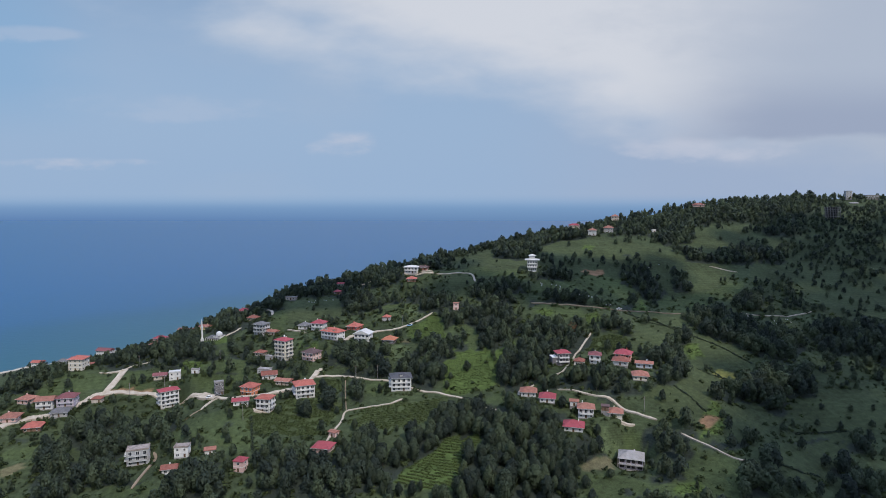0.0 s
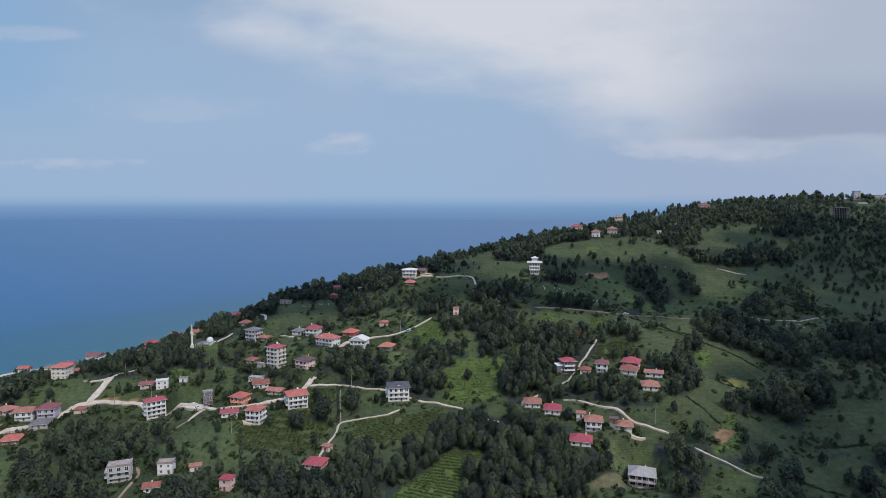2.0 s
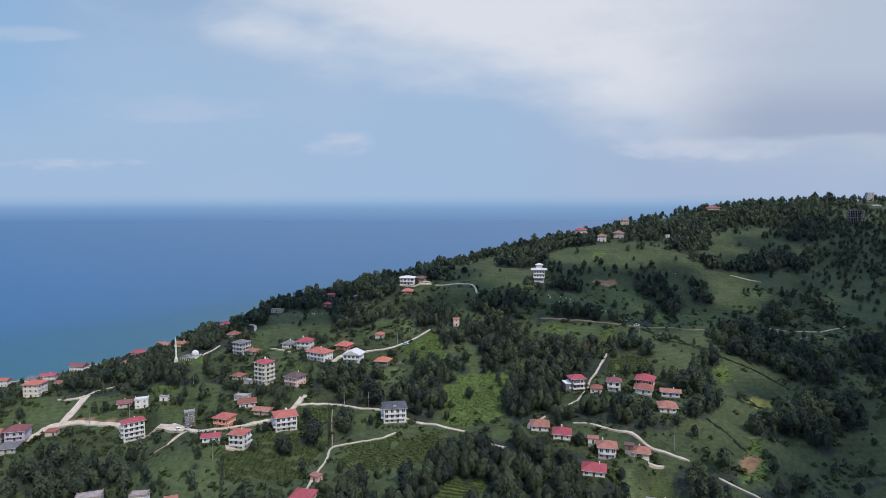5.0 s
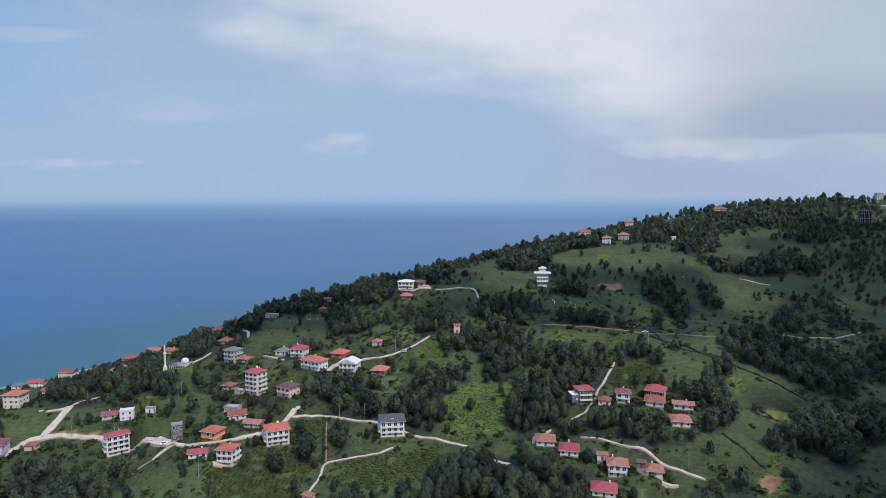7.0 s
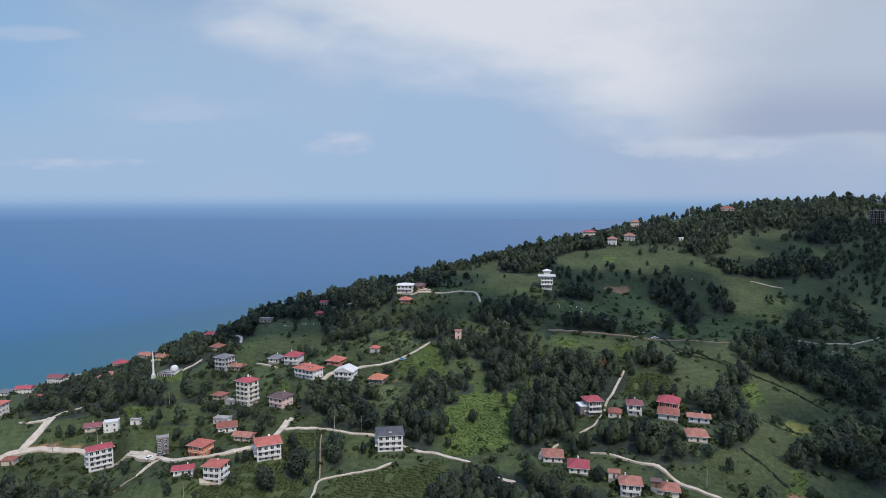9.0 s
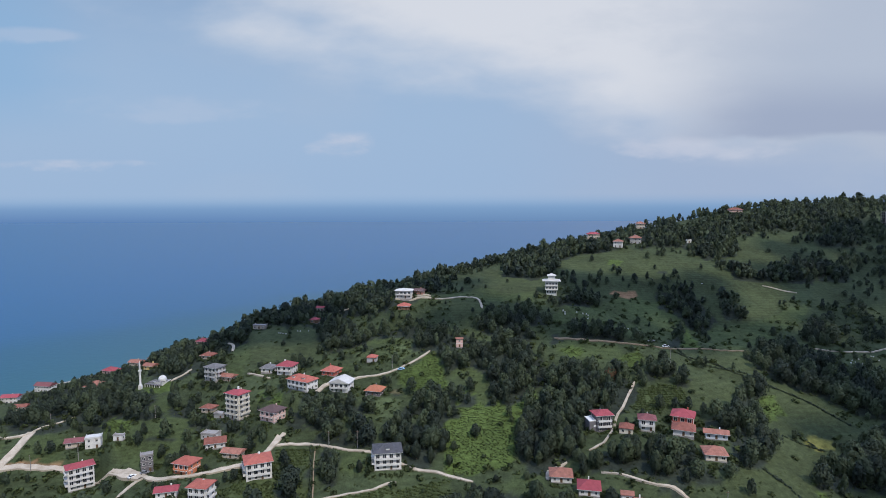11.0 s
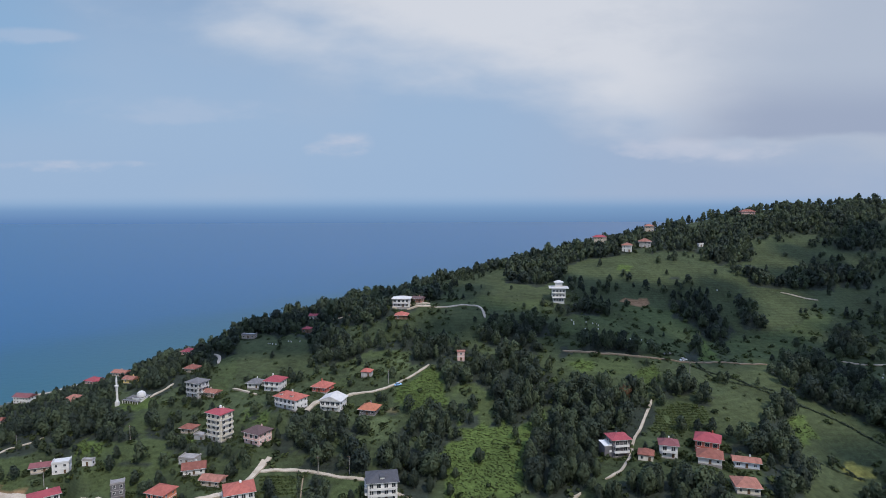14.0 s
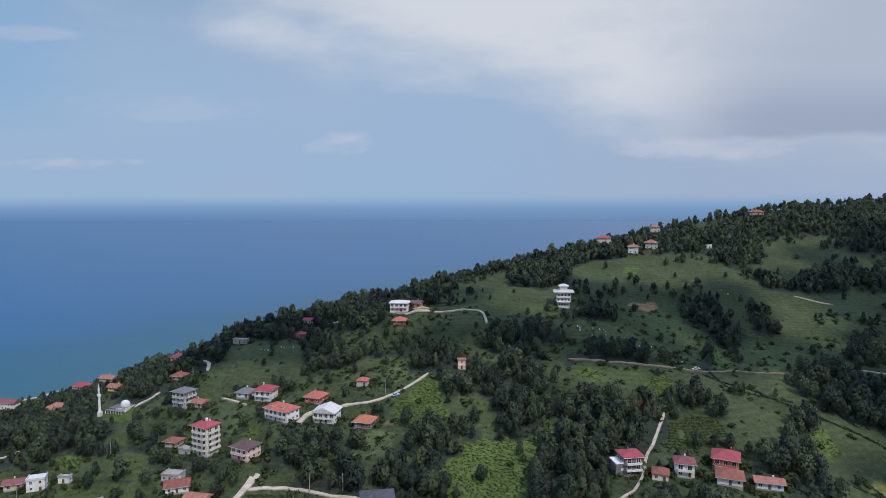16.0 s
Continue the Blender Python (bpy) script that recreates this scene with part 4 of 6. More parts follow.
def height(x, y):
    """The ground: the open hillside, drawn towards the plots and levelled under each house."""
    x, y = np.asarray(x, float), np.asarray(y, float)
    z = slope_height(x, y)
    left, total, level = np.ones(x.shape), np.zeros(x.shape), np.zeros(x.shape)
    for (px, py), pull, pz, size in zip(pad_xy, pad_pull, pad_z, pad_size):
        d2 = (x - px) ** 2 + (y - py) ** 2
        z = z + pull * np.exp(-d2 / (2 * PAD * PAD))
        t = np.clip((size + 9 - np.sqrt(d2)) / 9, 0, 1)
        w = t * t * (3 - 2 * t)
        left, total, level = left * (1 - w), total + w, level + w * pz
    return np.where(total > 0, z + (1 - left) * (level / (total + 1e-9) - z), z)


def at_ground(x, y):
    return float(height(np.array([x]), np.array([y]))[0])


def inside(x, y, poly):
    hit = np.zeros(x.shape, bool)
    for (x0, y0), (x1, y1) in zip(poly, np.roll(poly, -1, 0)):
        with np.errstate(divide="ignore", invalid="ignore"):
            cross = ((y0 > y) != (y1 > y)) & (x < (x1 - x0) * (y - y0) / (y1 - y0 + 1e-9) + x0)
        hit ^= cross
    return hit


def wobble(x, y, size, seed):
    """Smooth noise from a few crossed waves."""
    r = np.random.RandomState(seed)
    out = 0
    for k in range(7):
        a, f, p = r.uniform(0, 6.28), r.uniform(0.6, 2.2) / size, r.uniform(0, 6.28)
        out = out + np.sin((x * math.cos(a) + y * math.sin(a)) * f * 6.28 + p)
    return out / 7


def field_at(x, y):
    """Index of the field that holds each point, or -1; borders waver a little."""
    xx, yy = x + 2.5 * wobble(x, y, 25, 3), y + 2.5 * wobble(x, y, 25, 4)
    out = np.full(x.shape, -1)
    for i, (kind, poly) in enumerate(FIELDS):
        out[inside(xx, yy, poly)] = i
    return out


def smooth_line(p, gap=2.0):
    """Points about every gap metres along a rounded line."""
    q = np.vstack([2 * p[0] - p[1], p, 2 * p[-1] - p[-2]])
    out = []
    for a, b, c, d in zip(q, q[1:], q[2:], q[3:]):
        n = max(2, int(np.linalg.norm(c - b) / gap))
        for t in np.arange(n) / n:
            out.append(0.5 * ((2 * b) + (c - a) * t + (2 * a - 5 * b + 4 * c - d) * t * t + (3 * b - a - 3 * c + d) * t ** 3))
    return np.array(out + [p[-1]])


LINES = [(smooth_line(p), w, kind, label) for p, w, kind, label in ROADS]
ROAD_DOTS = np.vstack([np.column_stack([l, np.full(len(l), w)]) for l, w, _, _ in LINES])

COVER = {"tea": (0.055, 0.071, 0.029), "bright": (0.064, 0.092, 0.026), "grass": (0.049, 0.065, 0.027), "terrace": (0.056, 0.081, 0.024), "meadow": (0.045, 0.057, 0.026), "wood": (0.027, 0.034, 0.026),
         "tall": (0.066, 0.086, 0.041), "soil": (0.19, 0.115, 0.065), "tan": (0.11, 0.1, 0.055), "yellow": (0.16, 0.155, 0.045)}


def axis(lo, hi, step, far_lo, far_hi):
    core = np.arange(lo, hi + 0.1, step)
    left, right = [], []
    d, p = step, lo
    while p > far_lo:
        d *= 1.25
        p -= d
        left.append(p)
    d, p = step, hi
    while p < far_hi:
        d *= 1.25
        p += d
        right.append(p)
    return np.array(left[::-1] + list(core) + right)


def build_land():
    xs, ys = axis(-300, 330, 2.2, -1500, 2600), axis(240, 640, 2.2, -900, 2600)
    gx, gy = np.meshgrid(xs, ys)
    z = height(gx, gy)
    z = z + 0.5 * wobble(gx, gy, 14, 9) + 0.9 * wobble(gx, gy, 45, 10)
    far = np.clip((gy - 1050) / 700, 0, 1)
    z = z * (1 - far) - 30 * far
    ny, nx = gx.shape
    idx = np.arange(nx * ny).reshape(ny, nx)
    faces = np.stack([idx[:-1, :-1], idx[:-1, 1:], idx[1:, 1:], idx[1:, :-1]], -1).reshape(-1, 4)
    me = bpy.data.meshes.new("ground")
    me.from_pydata(np.column_stack([gx.ravel(), gy.ravel(), z.ravel()]).tolist(), [], faces.tolist())
    me.polygons.foreach_set("use_smooth", [True] * len(me.polygons))
    f = field_at(gx.ravel(), gy.ravel())
    base = np.array((0.043, 0.056, 0.027))
    col = np.tile(base, (nx * ny, 1))
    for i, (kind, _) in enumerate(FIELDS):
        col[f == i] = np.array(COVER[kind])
    shore = np.clip((3.0 - z.ravel()) / 3, 0, 1)[:, None]
    col = col * (1 - shore) + np.array((0.14, 0.13, 0.11)) * shore
    c4 = np.column_stack([col, np.ones(len(col))]).astype(np.float32)
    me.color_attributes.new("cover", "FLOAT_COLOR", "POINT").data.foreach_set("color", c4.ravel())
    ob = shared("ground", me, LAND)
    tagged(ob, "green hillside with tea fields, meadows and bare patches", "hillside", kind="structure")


build_land()


def build_sea():
    xs, ys = axis(-700, 0, 12, -4600, 4600), axis(450, 1100, 12, -1500, 4900)
    gx, gy = np.meshgrid(xs, ys)
    ny, nx = gx.shape
    idx = np.arange(nx * ny).reshape(ny, nx)
    faces = np.stack([idx[:-1, :-1], idx[:-1, 1:], idx[1:, 1:], idx[1:, :-1]], -1).reshape(-1, 4)
    me = bpy.data.meshes.new("sea")
    me.from_pydata(np.column_stack([gx.ravel(), gy.ravel(), np.zeros(nx * ny)]).tolist(), [], faces.tolist())
    # distance from the shoreline, which runs north-north-east
    off = ((-(gx + 425) * 160 + (gy - 620) * 115) / 197).ravel()
    me.attributes.new("depth", "FLOAT", "POINT").data.foreach_set("value", np.clip(off / 600, 0, 1).astype(np.float32))
    tagged(shared("water", me, SEA), "calm blue sea turning turquoise along the shore", "sea", kind="structure")


build_sea()


def build_road(line, width, kind, label, lift=0.0):
    t = np.gradient(line, axis=0)
    t /= np.linalg.norm(t, axis=1)[:, None] + 1e-9
    side = np.column_stack([-t[:, 1], t[:, 0]])
    run = np.concatenate([[0], np.cumsum(np.linalg.norm(np.diff(line, axis=0), axis=1))])
    ends = np.minimum(run, run[-1] - run)
    ragged = width * (1 + 0.16 * wobble(line[:, 0], line[:, 1], 9, 21) + 0.14 * wobble(line[:, 0], line[:, 1], 3.5, 22))
    if width < 2.2:
        ragged = ragged * np.clip(0.35 + ends / 4, 0, 1)
    rows = []
    mid = height(line[:, 0], line[:, 1])
    for k in (-0.5, -0.17, 0.17, 0.5):
        p = line + side * (ragged * k)[:, None]
        z = 0.5 * height(p[:, 0], p[:, 1]) + 0.5 * mid + 0.5 * wobble(p[:, 0], p[:, 1], 14, 9) + 0.9 * wobble(p[:, 0], p[:, 1], 45, 10)
        rows.append(np.column_stack([p, z + 0.35 + lift]))
    low = [r - np.array((0, 0, 2.0)) for r in (rows[0], rows[-1])]
    rows = [low[0]] + rows + [low[1]]
    n, v = len(line), np.concatenate(rows)
    faces = []
    for k in range(len(rows) - 1):
        for i in range(n - 1):
            faces.append((k * n + i + 1, k * n + i, (k + 1) * n + i, (k + 1) * n + i + 1))
    ob = raw("road", v, faces, CONCRETE if kind == "concrete" else EARTH)
    tagged(ob, label, "road" if width > 2 else "path", kind="structure")


for i, spec in enumerate(LINES):
    build_road(*spec, lift=0.012 * i)


# ---- houses ----
def window_meshes():
    bm = bmesh.new()
    for d in ((-0.6, 0.6, -0.07, 0.06, -0.7, -0.6), (-0.6, 0.6, -0.07, 0.06, 0.6, 0.7), (-0.6, -0.5, -0.07, 0.06, -0.6, 0.6),
              (0.5, 0.6, -0.07, 0.06, -0.6, 0.6), (-0.03, 0.03, -0.06, 0.05, -0.6, 0.6)):
        box(bm, *d)
    fr = bpy.data.meshes.new("window")
    bm.to_mesh(fr)
    bm.free()
    bm = bmesh.new()
    box(bm, -0.5, 0.5, -0.03, 0.05, -0.6, 0.6)
    pa = bpy.data.meshes.new("pane")
    bm.to_mesh(pa)
    bm.free()
    return fr, pa


WINDOW, PANE = window_meshes()


def hip_roof(bm, w, d, z, rise, over, ridge, thick=0.22):
    """A hipped (ridge > 0) or gabled (ridge >= half the length) roof with thick eaves, ridge along x."""
    a, b = w / 2 + over, d / 2 + over
    low = [bm.verts.new(p) for p in ((-a, -b, z), (a, -b, z), (a, b, z), (-a, b, z))]
    eave = [bm.verts.new(p) for p in ((-a, -b, z + thick), (a, -b, z + thick), (a, b, z + thick), (-a, b, z + thick))]
    top = [bm.verts.new((-ridge, 0, z + thick + rise)), bm.verts.new((ridge, 0, z + thick + rise))]
    bm.faces.new(low[::-1])
    for i in range(4):
        j = (i + 1) % 4
        bm.faces.new((low[i], low[j], eave[j], eave[i]))
    bm.faces.new((eave[0], eave[1], top[1], top[0]))
    bm.faces.new((eave[2], eave[3], top[0], top[1]))
    bm.faces.new((eave[1], eave[2], top[1]))
    bm.faces.new((eave[3], eave[0], top[0]))


RISE = 2.75


def build_house(x, y, z, turn, w, d, storeys, roof, roof_colour, wall, extras, label):
    r = random.Random(int(x * 7 + y * 13))
    base = tagged(new("house"), label, "house")
    base.matrix_basis = pose(x, y, z, 0, 0, turn)
    low, h = -5.0, RISE * storeys
    walls, tiles = WALL[wall], ROOF[roof_colour]
    a, b = w / 2, d / 2
    if roof == "frame":
        for s in range(storeys + 1):
            boxes("slab", ROOF["concrete"], base, (-a, a, -b, b, s * RISE - 0.15, s * RISE + 0.15))
        for i in range(5):
            for j in range(3):
                px, py = -a + 0.25 + i * (w - 0.5) / 4, -b + 0.25 + j * (d - 0.5) / 2
                boxes("column", ROOF["concrete"], base, (px - 0.22, px + 0.22, py - 0.22, py + 0.22, low, h))
        for s in range(storeys):
            # near-black block painted as the shade within each open floor
            boxes("dark_core", DARK, base, (-a + 1.2, a - 1.2, 0.4, b - 0.6, s * RISE + 0.15, s * RISE + 2.6))
        return
    boxes("wall", walls, base, (-a, a, -b, b, low, h))
    boxes("plinth", ROOF["concrete"], base, (-a - 0.12, a + 0.12, -b - 0.12, b + 0.12, low, 0.25))
    # storey bands
    for s in range(1, storeys):
        boxes("band", TRIM if wall not in ("grey", "darkgrey", "brick") else ROOF["concrete"], base, (-a - 0.06, a + 0.06, -b - 0.06, b + 0.06, s * RISE - 0.14, s * RISE + 0.14))
    bm = bmesh.new()
    over = 0.85 if w > 6 else 0.45
    if roof == "hip":
        hip_roof(bm, w, d, h, min(w, d) * (0.12 if "low" in extras else 0.25 if storeys < 3 else 0.19) + 0.3, over, max(w - d, 0.6) / 2 + 0.1)
    elif roof in ("gable", "shed"):
        hip_roof(bm, w, d, h, d * (0.26 if roof == "gable" else 0.14), over, a + over - 0.05)
    elif roof == "gablefront":
        hip_roof(bm, d, w, h, w * 0.22, over, b + over - 0.05)
        bmesh.ops.rotate(bm, verts=bm.verts, matrix=Matrix.Rotation(math.pi / 2, 3, "Z"), cent=(0, 0, 0))
    else:
        box(bm, -a - 0.25, a + 0.25, -b - 0.25, b + 0.25, h, h + 0.25)
        box(bm, -a - 0.1, a + 0.1, -b - 0.1, -b + 0.12, h + 0.25, h + 0.8)
        box(bm, -a - 0.1, -a + 0.12, -b + 0.12, b, h + 0.25, h + 0.8)
        box(bm, a - 0.12, a + 0.1, -b + 0.12, b, h + 0.25, h + 0.8)
    part("roof", bm, tiles, base)
    if roof in ("hip", "gable") and w > 6:
        boxes("fascia", TRIM, base, (-a - over - 0.05, a + over + 0.05, -b - over - 0.05, -b - over, h + 0.02, h + 0.14))
        cx, cy = r.uniform(-a * 0.5, a * 0.5), r.uniform(0.1, 0.5) * b
        if r.random() < 0.6 or "chim" in extras:
            boxes("chimney", walls, base, (cx - 0.28, cx + 0.28, cy - 0.28, cy + 0.28, h, h + min(w, d) * (0.24 if storeys < 3 else 0.16) + 0.9))
    open_sides = [0] + ([270 if turn > 0 else 90] if storeys >= 3 else []) if "balc" in extras else []
    # windows and doors, wall by wall
    for wide, deep, ang in ((w, b, 0), (d, a, 90), (w, b, 180), (d, a, 270)):
        count = max(1, int(wide / 2.7))
        for s in range(storeys):
            for i in range(count):
                px = (i + 0.5) / count * wide - wide / 2
                m = pose(0, 0, 0, 0, 0, ang) @ pose(px, -deep, s * RISE + 1.55)
                if "shell" in extras and ang == 0:
                    continue
                if s == 0 and ang == 0 and i == count // 2:
                    door = boxes("door", WOOD, base, (-0.5, 0.5, -0.06, 0.06, 0.05, 2.1))
                    door.matrix_basis = pose(px, -deep, 0)
                    continue
                # balcony doors as enlarged dark panes, standing in for the shaded recesses
                if s and ang in open_sides:
                    m = m @ Matrix.LocRotScale((0, 0, -0.25), None, (1.55, 1, 1.45))
                elif r.random() < 0.14:
                    continue
                else:
                    m = m @ Matrix.LocRotScale(None, None, (r.choice((0.75, 0.9, 1.0, 1.25)), 1, r.choice((0.8, 0.95, 1.0))))
                win = shared("window", WINDOW, TRIM, base, m=m)
                shared("pane", PANE, GLASS, win)
    if "balc" in extras:
        sides = [(w, b, 0)] + ([(d, a, 270 if turn > 0 else 90)] if storeys >= 3 else [])
        for wide, deep, ang in sides:
            for s in range(1, storeys):
                run = wide * (0.84 if s % 2 else 0.8)
                bal = boxes("balcony", TRIM, base, (-run / 2, run / 2, -deep - 1.25, -deep, s * RISE - 0.16, s * RISE + 0.02))
                bal.matrix_basis = pose(0, 0, 0, 0, 0, ang)
                bars = [(-run / 2, run / 2, -deep - 1.25, -deep - 1.17, s * RISE + 0.1, s * RISE + 0.85),
                        (-run / 2, -run / 2 + 0.08, -deep - 1.17, -deep, s * RISE + 0.1, s * RISE + 0.85),
                        (run / 2 - 0.08, run / 2, -deep - 1.17, -deep, s * RISE + 0.1, s * RISE + 0.85)]
                boxes("parapet", walls if wall != "darkgrey" else TRIM, bal, *bars)
    if "shell" in extras:
        for s in range(storeys):
            for k in range(4):
                px = -a + (k + 0.5) * w / 4
                # near-black boxes on the wall stand in for shaded open bays
                boxes("shade_box", DARK, base, (px - w * 0.1, px + w * 0.1, -b - 0.05, -b + 0.3, s * RISE + 0.7, s * RISE + 2.3))
            boxes("ledge", ROOF["concrete"], base, (-a - 0.9, a + 0.9, -b - 1.5, -b - 0.07, s * RISE - 0.2, s * RISE + 0.05))
        for k in range(4):
            px = -a - 0.6 + k * (w + 1.2) / 3
            boxes("post", ROOF["concrete"], base, (px - 0.18, px + 0.18, -b - 1.4, -b - 1.05, low, h))
    if "wing" in extras:
        boxes("wing", walls, base, (-a - 3.4, -a - 0.01, -b + 0.6, b - 0.4, low, h - RISE))
        boxes("wing_roof", TRIM, base, (-a - 3.6, -a - 0.01, -b + 0.4, b - 0.2, h - RISE, h - RISE + 0.35))
    if "terrace" in extras:
        boxes("terrace", CONCRETE, base, (-a - 1, a + 1.5, -b - 4.5, -b - 0.13, low, -0.3))
    if "tank" in extras:
        lathe("water_tank", TRIM, base, [(0.55, h + 1.6), (0.6, h + 1.8), (0.6, h + 2.9), (0.4, h + 3.2)], 14, at=(0.6, 0.2))
    if "tank" in extras or "solar" in extras:
        bm = bmesh.new()
        v = [bm.verts.new(p) for p in ((-1.4, -1.2, h + 1.2), (0.2, -1.2, h + 1.2), (0.2, -0.2, h + 2.3), (-1.4, -0.2, h + 2.3))]
        bm.faces.new(v)
        bmesh.ops.solidify(bm, geom=list(bm.faces), thickness=0.08)
        part("solar_panel", bm, GLASS, base)
    if "dormer" in extras:
        for k in ((-0.25, 0.25) if w > 14 else (0,)):
            px = k * w
            dm = boxes("dormer", walls, base, (px - 0.9, px + 0.9, -b * 0.8, -b * 0.2, h + 0.3, h + 1.9))
            boxes("dormer_roof", tiles, dm, (px - 1.1, px + 1.1, -b * 0.86, -b * 0.1, h + 1.9, h + 2.1))


for spec in PLOTS:
    build_house(*spec)


def build_villa(x, y, turn):
    z = at_ground(x, y)
    base = tagged(new("villa"), "tall white villa with pale tiered hipped roofs on the open slope", "house")
    base.matrix_basis = pose(x, y, z, 0, 0, turn)
    white = WALL["white"]
    boxes("wall", white, base, (-3.7, 3.7, -3.6, 3.6, -4, 3.2))
    boxes("upper_wall", white, base, (-4.5, 4.5, -4.4, 4.4, 3.2, 9.6))
    boxes("penthouse", white, base, (-2.4, 2.4, -2.2, 2.2, 10.5, 13.2))
    for name, w, d, h, rise in (("roof", 11.4, 10.4, 9.6, 1.3), ("penthouse_roof", 4.8, 4.4, 13.2, 1.3)):
        bm = bmesh.new()
        hip_roof(bm, w, d, h, rise, 0.9, 0.6)
        part(name, bm, ROOF["pale"], base)
    for s in range(3):
        boxes("balcony", TRIM, base, (-4.3, 4.3, -5.5, -4.41, s * 3.1 + 3.2, s * 3.1 + 3.4)) if s < 2 else None
        for k in range(4):
            win = shared("window", WINDOW, TRIM, base, m=pose(-3.3 + 2.2 * k if s else -2.7 + 1.8 * k, -4.4 if s else -3.6, 1.6 + s * 3.1))
            shared("pane", PANE, GLASS, win)
        for k in range(3):
            for side in (90, 270):
                win = shared("window", WINDOW, TRIM, base, m=pose(0, 0, 0, 0, 0, side) @ pose(-2.4 + 2.4 * k, -4.5 if s else -3.7, 1.6 + s * 3.1))
                shared("pane", PANE, GLASS, win)


build_villa(79.5, 541.0, -8)


def build_mosque(x, y, z):
    base = tagged(new("mosque"), "small white village mosque with silver-white dome and arched porch", "mosque")
    base.matrix_basis = pose(x, y, z, 0, 0, -18) @ Matrix.Diagonal((0.8, 0.8, 0.8, 1))
    white = WALL["white"]
    boxes("prayer_hall", white, base, (-1.2, 6.4, -4.5, 4.5, -4, 5.0))
    boxes("cornice", TRIM, base, (-1.5, 6.7, -4.8, 4.8, 5.0, 5.35))
    boxes("roof", ROOF["slate"], base, (-1.2, 6.4, -4.5, 4.5, 5.35, 5.55))
    boxes("side_hall", white, base, (-8.4, -1.21, -3.4, 4.0, -4, 3.9))
    bm = bmesh.new()
    hip_roof(bm, 7.4, 7.4, 3.9, 1.3, 0.4, 0.6)
    bmesh.ops.translate(bm, verts=bm.verts, vec=(-4.9, 0.3, 0))
    part("side_roof", bm, ROOF["slate"], base)
    lathe("drum", white, base, [(3.0, 5.55), (3.0, 6.6)], 20, at=(2.6, 0))
    lathe("dome", ROOF["white"], base, [(3.2, 6.6)] + [(3.1 * math.cos(a), 6.7 + 2.9 * math.sin(a)) for a in np.linspace(0, 1.5, 8)], 20, at=(2.6, 0))
    boxes("porch_roof", ROOF["slate"], base, (-8.6, 5.9, -7.2, -4.81, 3.5, 3.85))
    for k in range(7):
        lathe("porch_column", TRIM, base, [(0.25, -3), (0.22, 3.0), (0.4, 3.5)], 10, at=(-8.2 + 2.3 * k, -6.9))
    for k in range(4):
        win = shared("window", WINDOW, TRIM, base, m=pose(-0.2 + 1.9 * k, -4.5, 2.2))
        shared("pane", PANE, GLASS, win)
    for k in range(3):
        win = shared("window", WINDOW, TRIM, base, m=pose(0, 0, 0, 0, 0, 90) @ pose(-2.8 + 2.8 * k, -6.4, 2.4))
        shared("pane", PANE, GLASS, win)


def build_minaret(x, y, z):
    base = tagged(new("minaret"), "slender white minaret with one balcony and pointed cap", "minaret")
    base.matrix_basis = pose(x, y, z)
    boxes("base", WALL["white"], base, (-1.0, 1.0, -1.0, 1.0, -4, 3.0))
    lathe("shaft", WALL["white"], base, [(0.95, 3.0), (0.66, 4.2), (0.6, 11.2)], 16)
    lathe("gallery", TRIM, base, [(0.6, 11.2), (1.05, 11.9), (1.05, 12.7)], 16)
    lathe("upper_shaft", WALL["white"], base, [(0.5, 12.6), (0.48, 15.2)], 16)
    lathe("cap", ROOF["white"], base, [(0.62, 15.2), (0.3, 17.2), (0.04, 18.9)], 16)


build_mosque(-179.5, 477.5, 60.5)
build_minaret(-189.2, 472.0, 60.3)


# ---- cars, poles, hives, boulders ----
def build_car(x, y, turn, paint, label):
    z = at_ground(x, y) + 0.5
    base = tagged(new("car"), label, "car")
    base.matrix_basis = pose(x, y, z, 0, 0, turn)
    bm = bmesh.new()
    box(bm, -2.1, 2.1, -0.85, 0.85, 0.3, 0.95)
    bmesh.ops.bevel(bm, geom=list(bm.edges), offset=0.14, segments=2, affect="EDGES")
    part("body", bm, paint, base)
    bm = bmesh.new()
    lo = [bm.verts.new(p) for p in ((-1.5, -0.78, 0.9), (1.1, -0.78, 0.9), (1.1, 0.78, 0.9), (-1.5, 0.78, 0.9))]
    hi = [bm.verts.new(p) for p in ((-1.1, -0.62, 1.48), (0.4, -0.62, 1.48), (0.4, 0.62, 1.48), (-1.1, 0.62, 1.48))]
    for i in range(4):
        j = (i + 1) % 4
        bm.faces.new((lo[i], lo[j], hi[j], hi[i]))
    part("glasshouse", bm, GLASS, base)
    boxes("car_roof", paint, base, (-1.12, 0.42, -0.64, 0.64, 1.48, 1.53))
    for px in (-1.3, 1.3):
        for py in (-0.8, 0.8):
            bm = bmesh.new()
            bmesh.ops.create_cone(bm, cap_ends=True, segments=14, radius1=0.33, radius2=0.33, depth=0.22)
            bmesh.ops.rotate(bm, verts=bm.verts, matrix=Matrix.Rotation(math.pi / 2, 3, "X"), cent=(0, 0, 0))
            bmesh.ops.translate(bm, verts=bm.verts, vec=(px, py, 0.33))
            part("wheel", bm, DARK, base)


